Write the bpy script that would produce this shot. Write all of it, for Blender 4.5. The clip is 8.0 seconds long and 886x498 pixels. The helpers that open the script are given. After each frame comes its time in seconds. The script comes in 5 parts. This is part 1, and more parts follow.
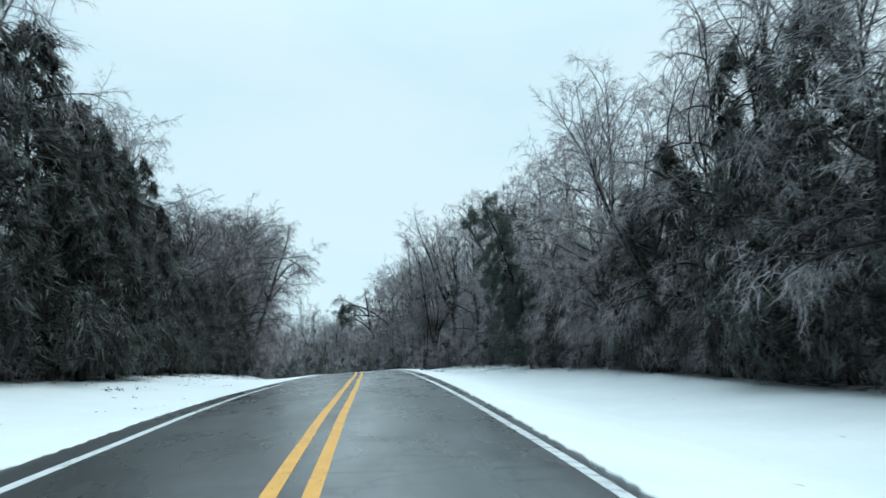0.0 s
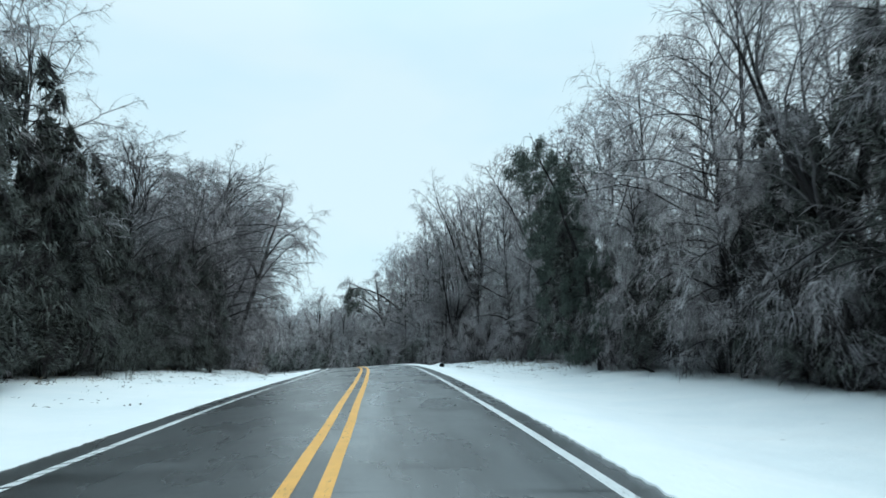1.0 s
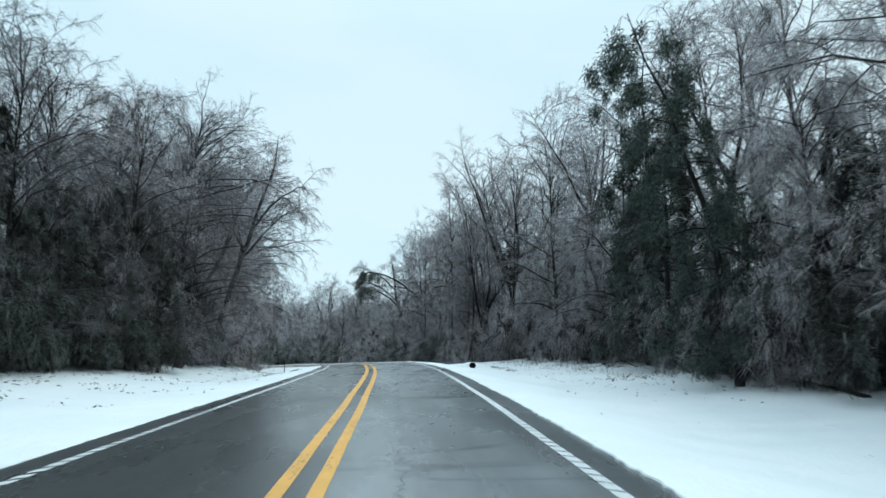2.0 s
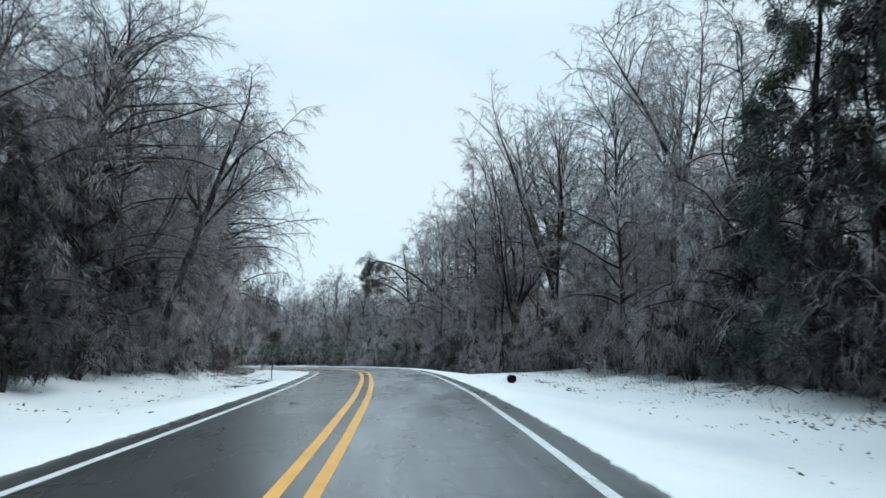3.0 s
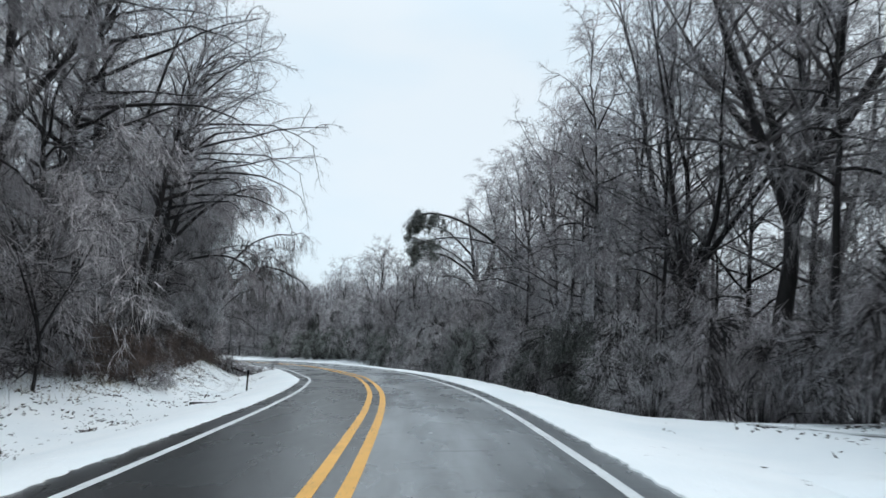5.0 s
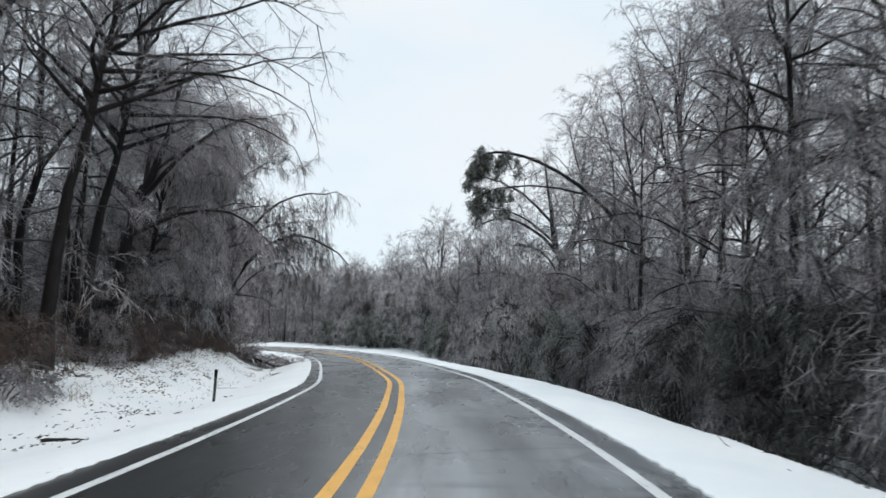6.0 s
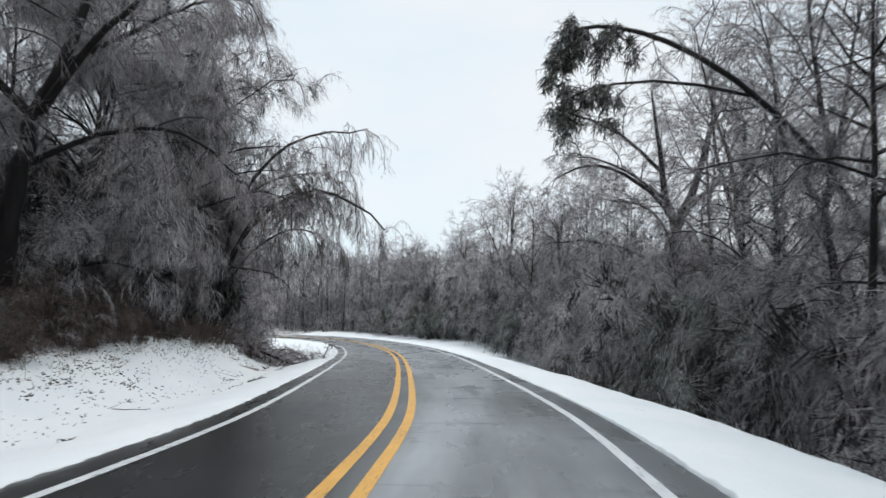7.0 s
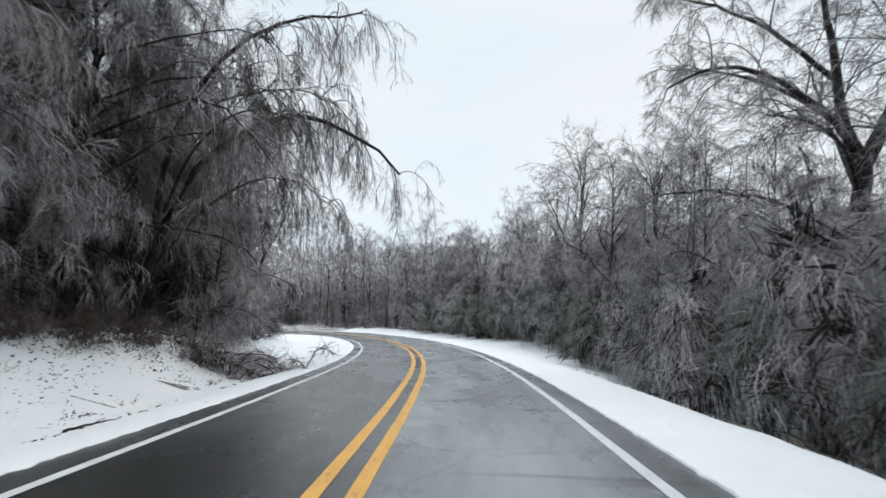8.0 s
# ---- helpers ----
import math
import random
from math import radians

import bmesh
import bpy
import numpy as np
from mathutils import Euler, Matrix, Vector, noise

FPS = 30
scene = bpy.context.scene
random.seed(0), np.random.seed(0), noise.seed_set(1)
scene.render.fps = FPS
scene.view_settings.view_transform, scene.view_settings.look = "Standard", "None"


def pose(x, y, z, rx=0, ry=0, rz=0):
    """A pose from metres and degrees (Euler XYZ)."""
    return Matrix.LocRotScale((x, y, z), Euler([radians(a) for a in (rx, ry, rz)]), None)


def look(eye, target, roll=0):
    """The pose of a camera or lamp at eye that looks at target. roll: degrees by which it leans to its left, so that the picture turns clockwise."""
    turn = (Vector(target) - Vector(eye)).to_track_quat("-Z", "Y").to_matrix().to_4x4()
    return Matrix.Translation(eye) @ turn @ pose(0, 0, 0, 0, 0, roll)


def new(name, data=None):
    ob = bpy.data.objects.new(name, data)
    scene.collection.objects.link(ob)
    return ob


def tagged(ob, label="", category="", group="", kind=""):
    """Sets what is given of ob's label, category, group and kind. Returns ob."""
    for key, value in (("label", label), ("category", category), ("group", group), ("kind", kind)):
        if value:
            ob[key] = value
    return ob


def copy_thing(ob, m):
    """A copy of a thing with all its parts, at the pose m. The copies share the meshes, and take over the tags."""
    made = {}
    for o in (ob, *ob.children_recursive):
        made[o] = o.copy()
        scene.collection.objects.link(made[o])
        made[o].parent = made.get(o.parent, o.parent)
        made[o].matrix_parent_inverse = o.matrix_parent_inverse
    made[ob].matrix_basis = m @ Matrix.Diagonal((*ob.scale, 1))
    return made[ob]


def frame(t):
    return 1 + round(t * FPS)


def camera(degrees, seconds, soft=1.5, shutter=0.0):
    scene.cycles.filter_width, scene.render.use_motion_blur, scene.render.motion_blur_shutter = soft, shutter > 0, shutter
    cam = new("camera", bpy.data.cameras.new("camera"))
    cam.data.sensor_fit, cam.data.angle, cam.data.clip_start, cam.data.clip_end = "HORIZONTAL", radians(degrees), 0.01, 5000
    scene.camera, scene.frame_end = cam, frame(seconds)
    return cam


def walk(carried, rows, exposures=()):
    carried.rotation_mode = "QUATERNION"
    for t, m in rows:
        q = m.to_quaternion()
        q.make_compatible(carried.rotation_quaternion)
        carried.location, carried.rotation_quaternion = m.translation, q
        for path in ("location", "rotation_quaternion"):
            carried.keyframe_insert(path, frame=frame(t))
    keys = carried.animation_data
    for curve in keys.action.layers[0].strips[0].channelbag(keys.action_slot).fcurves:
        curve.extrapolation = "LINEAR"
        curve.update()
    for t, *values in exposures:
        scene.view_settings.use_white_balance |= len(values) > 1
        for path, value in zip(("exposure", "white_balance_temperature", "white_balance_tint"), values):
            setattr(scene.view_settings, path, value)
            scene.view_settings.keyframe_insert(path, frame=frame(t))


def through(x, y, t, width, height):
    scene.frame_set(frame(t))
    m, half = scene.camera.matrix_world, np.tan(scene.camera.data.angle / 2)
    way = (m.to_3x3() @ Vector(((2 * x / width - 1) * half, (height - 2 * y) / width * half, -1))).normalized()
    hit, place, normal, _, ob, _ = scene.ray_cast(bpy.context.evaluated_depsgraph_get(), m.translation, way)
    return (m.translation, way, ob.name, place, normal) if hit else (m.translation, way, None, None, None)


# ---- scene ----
# ---------------------------------------------------------------- camera
cam = camera(74.0, 8.0, soft=1.5, shutter=0.2)
PATH = [
    (0.00, 0.814, 1.363, 2.698, 7.89, -1.80, 1.08),
    (0.50, -0.057, 7.076, 2.712, 7.25, -1.59, 1.40),
    (1.00, -0.811, 12.713, 2.624, 6.77, -1.09, 2.16),
    (1.50, -1.519, 18.311, 2.471, 6.40, -0.60, 3.08),
    (2.00, -2.232, 23.906, 2.280, 6.05, -0.17, 3.97),
    (2.75, -3.385, 32.352, 1.947, 6.08, 0.51, 4.90),
    (3.50, -4.695, 40.922, 1.570, 6.12, 0.99, 6.10),
    (4.00, -5.672, 46.723, 1.287, 6.05, 1.27, 7.14),
    (4.50, -6.742, 52.594, 0.972, 5.69, 1.42, 8.77),
    (5.25, -8.539, 61.511, 0.418, 4.94, 1.61, 12.67),
    (6.00, -10.623, 70.491, -0.247, 3.89, 1.64, 17.58),
    (6.50, -12.226, 76.453, -0.749, 3.31, 1.67, 21.09),
    (7.00, -14.060, 82.337, -1.285, 2.81, 1.76, 24.62),
    (7.50, -16.200, 88.079, -1.835, 2.56, 1.77, 27.69),
    (8.00, -18.746, 93.601, -2.364, 2.40, 1.87, 30.03),
]
walk(cam, [(t, pose(x, y, z, 90 + pitch, 0, yaw) @ pose(0, 0, 0, 0, 0, roll)) for t, x, y, z, pitch, roll, yaw in PATH],
     exposures=[(0.0, -0.02, 5750, -5), (2.0, 0.02, 5750, -4), (4.0, 0.0, 6120, 6), (4.7, 0.0, 6150, 7), (6.0, 0.05, 6500, 10), (8.0, 0.05, 6600, 11)])

# ---------------------------------------------------------------- light: overcast winter day
SUN_EL, SUN_ROT = radians(52), radians(132)
world = bpy.data.worlds.new("overcast_sky")
scene.world = world
world.use_nodes = True
wt = world.node_tree
wt.nodes.clear()


def wnode(kind, **inputs):
    n = wt.nodes.new(kind)
    for k, v in inputs.items():
        n.inputs[k.replace("_", " ")].default_value = v
    return n


sky = wt.nodes.new("ShaderNodeTexSky")
sky.sky_type, sky.sun_disc, sky.sun_elevation, sky.sun_rotation = "NISHITA", False, SUN_EL, SUN_ROT
coords = wt.nodes.new("ShaderNodeTexCoord")
stretch = wt.nodes.new("ShaderNodeMapping")
stretch.inputs["Scale"].default_value = (1.0, 1.0, 2.6)
clouds = wnode("ShaderNodeTexNoise", Scale=1.6, Detail=4.0, Roughness=0.5)
ramp = wt.nodes.new("ShaderNodeValToRGB")
ramp.color_ramp.elements[0].position, ramp.color_ramp.elements[0].color = 0.36, (7.6, 9.0, 10.0, 1)
ramp.color_ramp.elements[1].position, ramp.color_ramp.elements[1].color = 0.62, (8.9, 9.5, 9.9, 1)
blend = wt.nodes.new("ShaderNodeMix")
blend.data_type = "RGBA"
blend.inputs[0].default_value = 0.90
ground_tone = wt.nodes.new("ShaderNodeBackground")
ground_tone.inputs["Strength"].default_value = 0.1
w_out = wt.nodes.new("ShaderNodeOutputWorld")
wt.links.new(coords.outputs["Generated"], stretch.inputs["Vector"])
wt.links.new(stretch.outputs["Vector"], clouds.inputs["Vector"])
wt.links.new(clouds.outputs["Fac"], ramp.inputs["Fac"])
wt.links.new(sky.outputs["Color"], blend.inputs[6])
wt.links.new(ramp.outputs["Color"], blend.inputs[7])
# an overcast sky is brightest overhead
height = wt.nodes.new("ShaderNodeSeparateXYZ")
lift = wt.nodes.new("ShaderNodeMapRange")
lift.interpolation_type = "SMOOTHSTEP"
for key, v in (("From Min", 0.40), ("From Max", 1.0), ("To Min", 1.0), ("To Max", 1.9)):
    lift.inputs[key].default_value = v
brighter = wt.nodes.new("ShaderNodeVectorMath")
brighter.operation = "SCALE"
wt.links.new(coords.outputs["Generated"], height.inputs[0])
wt.links.new(height.outputs["Z"], lift.inputs["Value"])
wt.links.new(blend.outputs[2], brighter.inputs[0])
wt.links.new(lift.outputs[0], brighter.inputs["Scale"])
wt.links.new(brighter.outputs[0], ground_tone.inputs["Color"])
wt.links.new(ground_tone.outputs["Background"], w_out.inputs["Surface"])

sun = new("sun", bpy.data.lights.new("sun", "SUN"))
sun.data.energy, sun.data.angle, sun.data.color = 1.2, radians(25), (1.0, 0.97, 0.93)
sun.matrix_world = look((0, 0, 60), (-60 * math.sin(SUN_ROT) / math.tan(SUN_EL), -60 * math.cos(SUN_ROT) / math.tan(SUN_EL), 0))

# ---------------------------------------------------------------- materials


class Mat:
    """A small node graph builder."""

    def __init__(self, name, rough=0.6, spec=0.5):
        self.m = bpy.data.materials.new(name)
        self.m.use_nodes = True
        self.t = self.m.node_tree
        self.b = self.t.nodes["Principled BSDF"]
        self.b.inputs["Roughness"].default_value = rough
        self.b.inputs["Specular IOR Level"].default_value = spec

    def node(self, kind, **inputs):
        n = self.t.nodes.new("ShaderNode" + kind)
        for k, v in inputs.items():
            self.put(n, k.replace("_", " "), v)
        return n

    def put(self, n, key, v):
        if isinstance(v, bpy.types.NodeSocket):
            self.t.links.new(v, n.inputs[key])
        else:
            n.inputs[key].default_value = v

    def noise(self, scale, detail=4.0, rough=0.55, vector=None, stretch=None):
        if vector is None:
            vector = self.node("TexCoord").outputs["Object"]
        if stretch:
            mp = self.node("Mapping", Scale=stretch)
            self.t.links.new(vector, mp.inputs["Vector"])
            vector = mp.outputs["Vector"]
        n = self.node("TexNoise", Scale=scale, Detail=detail, Roughness=rough)
        self.t.links.new(vector, n.inputs["Vector"])
        return n.outputs["Fac"]

    def ramp(self, fac, stops):
        r = self.node("ValToRGB")
        self.t.links.new(fac, r.inputs["Fac"])
        while len(r.color_ramp.elements) < len(stops):
            r.color_ramp.elements.new(0.5)
        for e, (p, c) in zip(r.color_ramp.elements, stops):
            e.position, e.color = p, (*c, 1) if isinstance(c, tuple) else (c, c, c, 1)
        return r.outputs["Color"]

    def math(self, op, a, b=0.0, clamp=False):
        n = self.node("Math")
        n.operation, n.use_clamp = op, clamp
        self.put(n, 0, a)
        self.put(n, 1, b)
        return n.outputs[0]

    def mix(self, fac, a, b, mode="MIX"):
        n = self.node("Mix")
        n.data_type, n.blend_type = "RGBA", mode
        for key, v in ((0, fac), (6, a), (7, b)):
            self.put(n, key, (*v, 1) if isinstance(v, tuple) and len(v) == 3 else v)
        return n.outputs[2]

    def base(self, v):
        self.put(self.b, "Base Color", (*v, 1) if isinstance(v, tuple) else v)

    def see_through(self, colour, share):
        """Part of the light passes to the far side, as through a thin iced twig or needle."""
        out = self.t.nodes["Material Output"]
        far = self.node("BsdfTranslucent", Color=colour)
        both = self.node("MixShader", Fac=share)
        self.t.links.new(self.b.outputs[0], both.inputs[1])
        self.t.links.new(far.outputs[0], both.inputs[2])
        self.t.links.new(both.outputs[0], out.inputs["Surface"])

    def bump(self, height, strength=0.3, distance=0.02):
        n = self.node("Bump", Strength=strength, Distance=distance)
        self.t.links.new(height, n.inputs["Height"])
        self.t.links.new(n.outputs["Normal"], self.b.inputs["Normal"])


def make_asphalt():
    k = Mat("worn_asphalt", 0.55, 0.6)
    uv = k.node("UVMap").outputs["UV"]
    sep = k.node("SeparateXYZ", Vector=uv)
    grain = k.noise(90, 3, 0.7)
    blot = k.noise(0.35, 5, 0.6, uv, (0.35, 1.0, 1.0))
    trans = k.noise(1.0, 3, 0.6, uv, (1.6, 0.18, 1.0))
    col = k.ramp(blot, [(0.25, (0.036, 0.038, 0.039)), (0.75, (0.066, 0.070, 0.072))])
    col = k.mix(k.ramp(trans, [(0.56, 0.0), (0.72, 0.55)]), col, (0.100, 0.106, 0.110))
    col = k.mix(k.ramp(grain, [(0.35, 0.0), (0.75, 0.35)]), col, (0.115, 0.118, 0.120))
    # the far lane is darker; the near lane gets salt film and painted wet sheen
    lane = k.math("ADD", k.math("MULTIPLY", k.math("ADD", sep.outputs["Y"], 1.09), 3.0), 0.5, True)
    crown = k.ramp(k.math("MULTIPLY", k.math("ADD", sep.outputs["Y"], 1.09), 0.28), [(0.0, 0.55), (0.15, 0.95), (0.72, 0.85), (1.0, 0.45)])
    haze = k.ramp(k.noise(0.55, 4, 0.6, uv, (0.22, 1.3, 1.0)), [(0.34, 0.25), (0.66, 1.0)])
    salt_sheen = k.math("MULTIPLY", k.math("MULTIPLY", lane, crown), haze)
    further = k.ramp(k.math("MULTIPLY", sep.outputs["X"], 0.01), [(0.15, 0.30), (0.6, 0.90)])
    # worn only scales the tone down with distance along the road
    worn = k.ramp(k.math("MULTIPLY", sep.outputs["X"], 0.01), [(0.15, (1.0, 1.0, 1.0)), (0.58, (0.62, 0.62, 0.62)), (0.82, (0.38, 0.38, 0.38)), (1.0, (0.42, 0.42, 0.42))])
    # grazing sky sheen towards the bend, painted as a paler base colour
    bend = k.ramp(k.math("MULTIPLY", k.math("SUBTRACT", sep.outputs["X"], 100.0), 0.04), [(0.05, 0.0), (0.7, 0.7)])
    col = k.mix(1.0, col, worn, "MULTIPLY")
    col = k.mix(k.math("MULTIPLY", salt_sheen, further), col, (0.385, 0.415, 0.436))
    col = k.mix(k.math("MULTIPLY", bend, haze), col, (0.300, 0.322, 0.338))
    # damp patches and joints across the lane
    damp = k.ramp(k.noise(1.0, 4, 0.6, uv, (0.75, 0.10, 1.0)), [(0.59, 0.0), (0.68, 0.50)])
    col = k.mix(damp, col, (0.060, 0.064, 0.067))
    joint = k.ramp(k.noise(1.0, 2, 0.5, uv, (0.42, 0.045, 1.0)), [(0.491, 0.0), (0.500, 0.6), (0.509, 0.0)])
    col = k.mix(k.math("MULTIPLY", joint, k.ramp(k.noise(0.6, 3, 0.6, uv), [(0.42, 0.0), (0.58, 1.0)])), col, (0.022, 0.023, 0.024))
    # tar between the centre lines, and a long ragged crack down the lane
    tar = k.ramp(k.math("MULTIPLY", k.math("ABSOLUTE", k.math("ADD", sep.outputs["Y"], 1.09)), 4.0), [(0.42, 0.75), (0.60, 0.0)])
    col = k.mix(tar, col, (0.040, 0.041, 0.042))
    weave = k.math("MULTIPLY", k.math("SUBTRACT", k.noise(2.6, 5, 0.75, uv), 0.5), 0.75)
    seam = k.ramp(k.math("MULTIPLY", k.math("ABSOLUTE", k.math("ADD", k.math("ADD", sep.outputs["Y"], 0.06), weave)), 10.0), [(0.10, 0.9), (0.34, 0.0)])
    old = k.ramp(k.math("MULTIPLY", sep.outputs["X"], 0.01), [(0.14, 0.0), (0.20, 1.0), (0.40, 1.0), (0.46, 0.0)])
    seam = k.math("MULTIPLY", k.math("MULTIPLY", seam, old), k.ramp(k.noise(0.9, 3, 0.6, uv), [(0.40, 0.1), (0.56, 1.0)]))
    col = k.mix(seam, col, (0.020, 0.021, 0.022))
    # cracks
    vor = k.node("TexVoronoi", Scale=0.55)
    vor.feature = "DISTANCE_TO_EDGE"
    warp = k.node("TexNoise", Scale=2.2, Detail=4.0)
    k.t.links.new(uv, warp.inputs["Vector"])
    add = k.node("VectorMath")
    add.operation = "MULTIPLY_ADD"
    k.t.links.new(warp.outputs["Color"], add.inputs[0])
    add.inputs[1].default_value = (0.9, 0.9, 0.0)
    k.t.links.new(uv, add.inputs[2])
    k.t.links.new(add.outputs[0], vor.inputs["Vector"])
    where = k.ramp(k.noise(0.22, 2, 0.5, uv), [(0.47, 0.0), (0.56, 1.0)])
    crack = k.math("MULTIPLY", k.ramp(vor.outputs["Distance"], [(0.006, 1.0), (0.022, 0.0)]), where)
    col = k.mix(k.math("MULTIPLY", crack, 0.35), col, (0.018, 0.019, 0.020))
    k.base(col)
    wet = k.noise(0.5, 4, 0.6, uv, (0.45, 1.2, 1.0))
    k.put(k.b, "Roughness", k.ramp(wet, [(0.32, 0.20), (0.68, 0.36)]))
    k.bump(k.math("SUBTRACT", grain, crack), 0.18, 0.005)
    return k.m


def make_paint(name, colour, under=(0.07, 0.072, 0.074), wear=0.62):
    k = Mat(name, 0.55, 0.4)
    uv = k.node("UVMap").outputs["UV"]
    w = k.noise(7.0, 5, 0.75, uv, (1.0, 3.0, 1.0))
    w2 = k.noise(0.6, 3, 0.6, uv)
    chips = k.ramp(k.math("ADD", w, k.math("MULTIPLY", w2, 0.35)), [(wear + 0.16, 0.0), (wear + 0.26, 0.85)])
    tone = k.ramp(k.noise(2.0, 3, 0.6, uv), [(0.3, tuple(c * 0.82 for c in colour)), (0.7, colour)])
    k.base(k.mix(chips, tone, under))
    k.bump(w, 0.2, 0.004)
    return k.m


def make_snow(name, litter):
    k = Mat(name, 0.65, 0.25)
    co = k.node("TexCoord").outputs["Object"]
    big = k.noise(0.35, 4, 0.6, co)
    fine = k.noise(9.0, 5, 0.7, co)
    leaf = k.noise(3.2, 6, 0.75, co)
    col = k.ramp(big, [(0.3, (0.74, 0.78, 0.80)), (0.7, (0.83, 0.845, 0.85))])
    mask = k.math("ADD", leaf, k.math("MULTIPLY", big, 0.35))
    brown = k.ramp(fine, [(0.3, (0.035, 0.028, 0.022)), (0.7, (0.16, 0.12, 0.085))])
    k.base(k.mix(k.ramp(mask, [(litter, 0.0), (litter + 0.045, 0.9)]), col, brown))
    k.bump(k.math("ADD", fine, k.math("MULTIPLY", leaf, 1.5)), 0.45, 0.05)
    return k.m


def make_bark(name, dark, light, gloss=0.45):
    k = Mat(name, gloss, 0.22)
    info = k.node("ObjectInfo").outputs["Random"]
    g = k.noise(3.0, 5, 0.7, None, (1.0, 1.0, 0.25))
    fine = k.noise(26.0, 4, 0.7, None, (1.0, 1.0, 0.3))
    col = k.ramp(g, [(0.3, dark), (0.72, light)])
    tint = k.ramp(info, [(0.0, (0.80, 0.80, 0.84)), (0.5, (1.0, 0.97, 0.97)), (1.0, (1.15, 1.08, 1.08))])
    k.base(k.mix(1.0, col, tint, "MULTIPLY"))
    k.bump(fine, 0.6, 0.03)
    return k.m


def make_ice_twig(name, dark, light, through=0.30):
    """Bark under a clear coat of ice that lets some light through."""
    k = Mat(name, 0.5, 0.5)
    info = k.node("ObjectInfo").outputs["Random"]
    each = k.node("NewGeometry").outputs["Random Per Island"]
    g = k.noise(0.55, 4, 0.65)
    fac = k.math("ADD", k.math("MULTIPLY", g, 0.70), k.math("MULTIPLY", each, 0.40))
    col = k.ramp(fac, [(0.34, dark), (0.70, light)])
    tint = k.ramp(info, [(0.0, (0.88, 0.89, 0.92)), (0.5, (1.0, 0.98, 1.0)), (1.0, (1.10, 1.04, 1.05))])
    col = k.mix(1.0, col, tint, "MULTIPLY")
    k.base(col)
    k.b.inputs["Coat Weight"].default_value = 0.4
    k.b.inputs["Coat Roughness"].default_value = 0.15
    k.b.inputs["Coat IOR"].default_value = 1.31
    k.see_through(col, through)
    return k.m


def make_needles(name, dark, light):
    k = Mat(name, 0.55, 0.3)
    g = k.noise(1.3, 4, 0.7)
    each = k.node("NewGeometry").outputs["Random Per Island"]
    col = k.ramp(k.math("ADD", k.math("MULTIPLY", g, 0.7), k.math("MULTIPLY", each, 0.34)), [(0.32, dark), (0.76, light)])
    k.base(col)
    k.see_through(col, 0.22)
    k.b.inputs["Coat Weight"].default_value = 0.2
    k.b.inputs["Coat Roughness"].default_value = 0.2
    k.b.inputs["Coat IOR"].default_value = 1.31
    return k.m


def make_plain(name, lo, hi, rough=0.5, scale=8.0, spec=0.5, strength=0.3):
    k = Mat(name, rough, spec)
    g = k.noise(scale, 5, 0.65)
    k.base(k.ramp(g, [(0.3, lo), (0.7, hi)]))
    k.bump(g, strength, 0.02)
    return k.m


ASPHALT = make_asphalt()
YELLOW = make_paint("yellow_road_paint", (0.74, 0.40, 0.09), wear=0.60)
WHITE = make_paint("white_road_paint", (0.66, 0.68, 0.69), wear=0.60)
SNOW = make_snow("verge_snow", 0.86)
FOREST_SNOW = make_snow("snow_over_leaf_litter", 0.64)
# bark and branch colours; both also paint the shaded cores inside crowns
BARK = make_bark("wet_grey_bark_and_core_shade", (0.004, 0.0035, 0.0035), (0.024, 0.021, 0.021), 0.6)
BRANCH = make_ice_twig("wet_iced_branches_and_core_shade", (0.012, 0.011, 0.011), (0.085, 0.079, 0.081), 0.0)
TWIG = make_ice_twig("iced_twigs", (0.072, 0.067, 0.070), (0.440, 0.424, 0.432))
# darker copy of the iced twigs, with the deep woods' shade painted in
DIM = make_ice_twig("grey_stems_in_shade", (0.040, 0.038, 0.039), (0.200, 0.190, 0.196), 0.15)
TWIG_PALE = make_ice_twig("heavily_iced_twigs", (0.100, 0.097, 0.098), (0.600, 0.588, 0.594))
NEEDLE = make_needles("iced_pine_needles", (0.014, 0.024, 0.018), (0.165, 0.205, 0.178))
TWIG_DARK = make_ice_twig("dark_hanging_twigs", (0.034, 0.031, 0.032), (0.170, 0.158, 0.162))
ICED_NEEDLE = make_needles("needles_under_grey_ice", (0.030, 0.038, 0.032), (0.400, 0.420, 0.402))
CEDAR = make_needles("iced_cedar_sprays", (0.012, 0.016, 0.012), (0.160, 0.170, 0.156))
LEAF = make_plain("dead_leaves", (0.012, 0.009, 0.008), (0.055, 0.040, 0.030), 0.7, 5.0)
RUST = make_ice_twig("twigs_with_dead_leaves", (0.030, 0.021, 0.017), (0.118, 0.086, 0.070))
GRASS = make_plain("dead_grass", (0.10, 0.08, 0.05), (0.30, 0.25, 0.17), 0.7, 3.0)

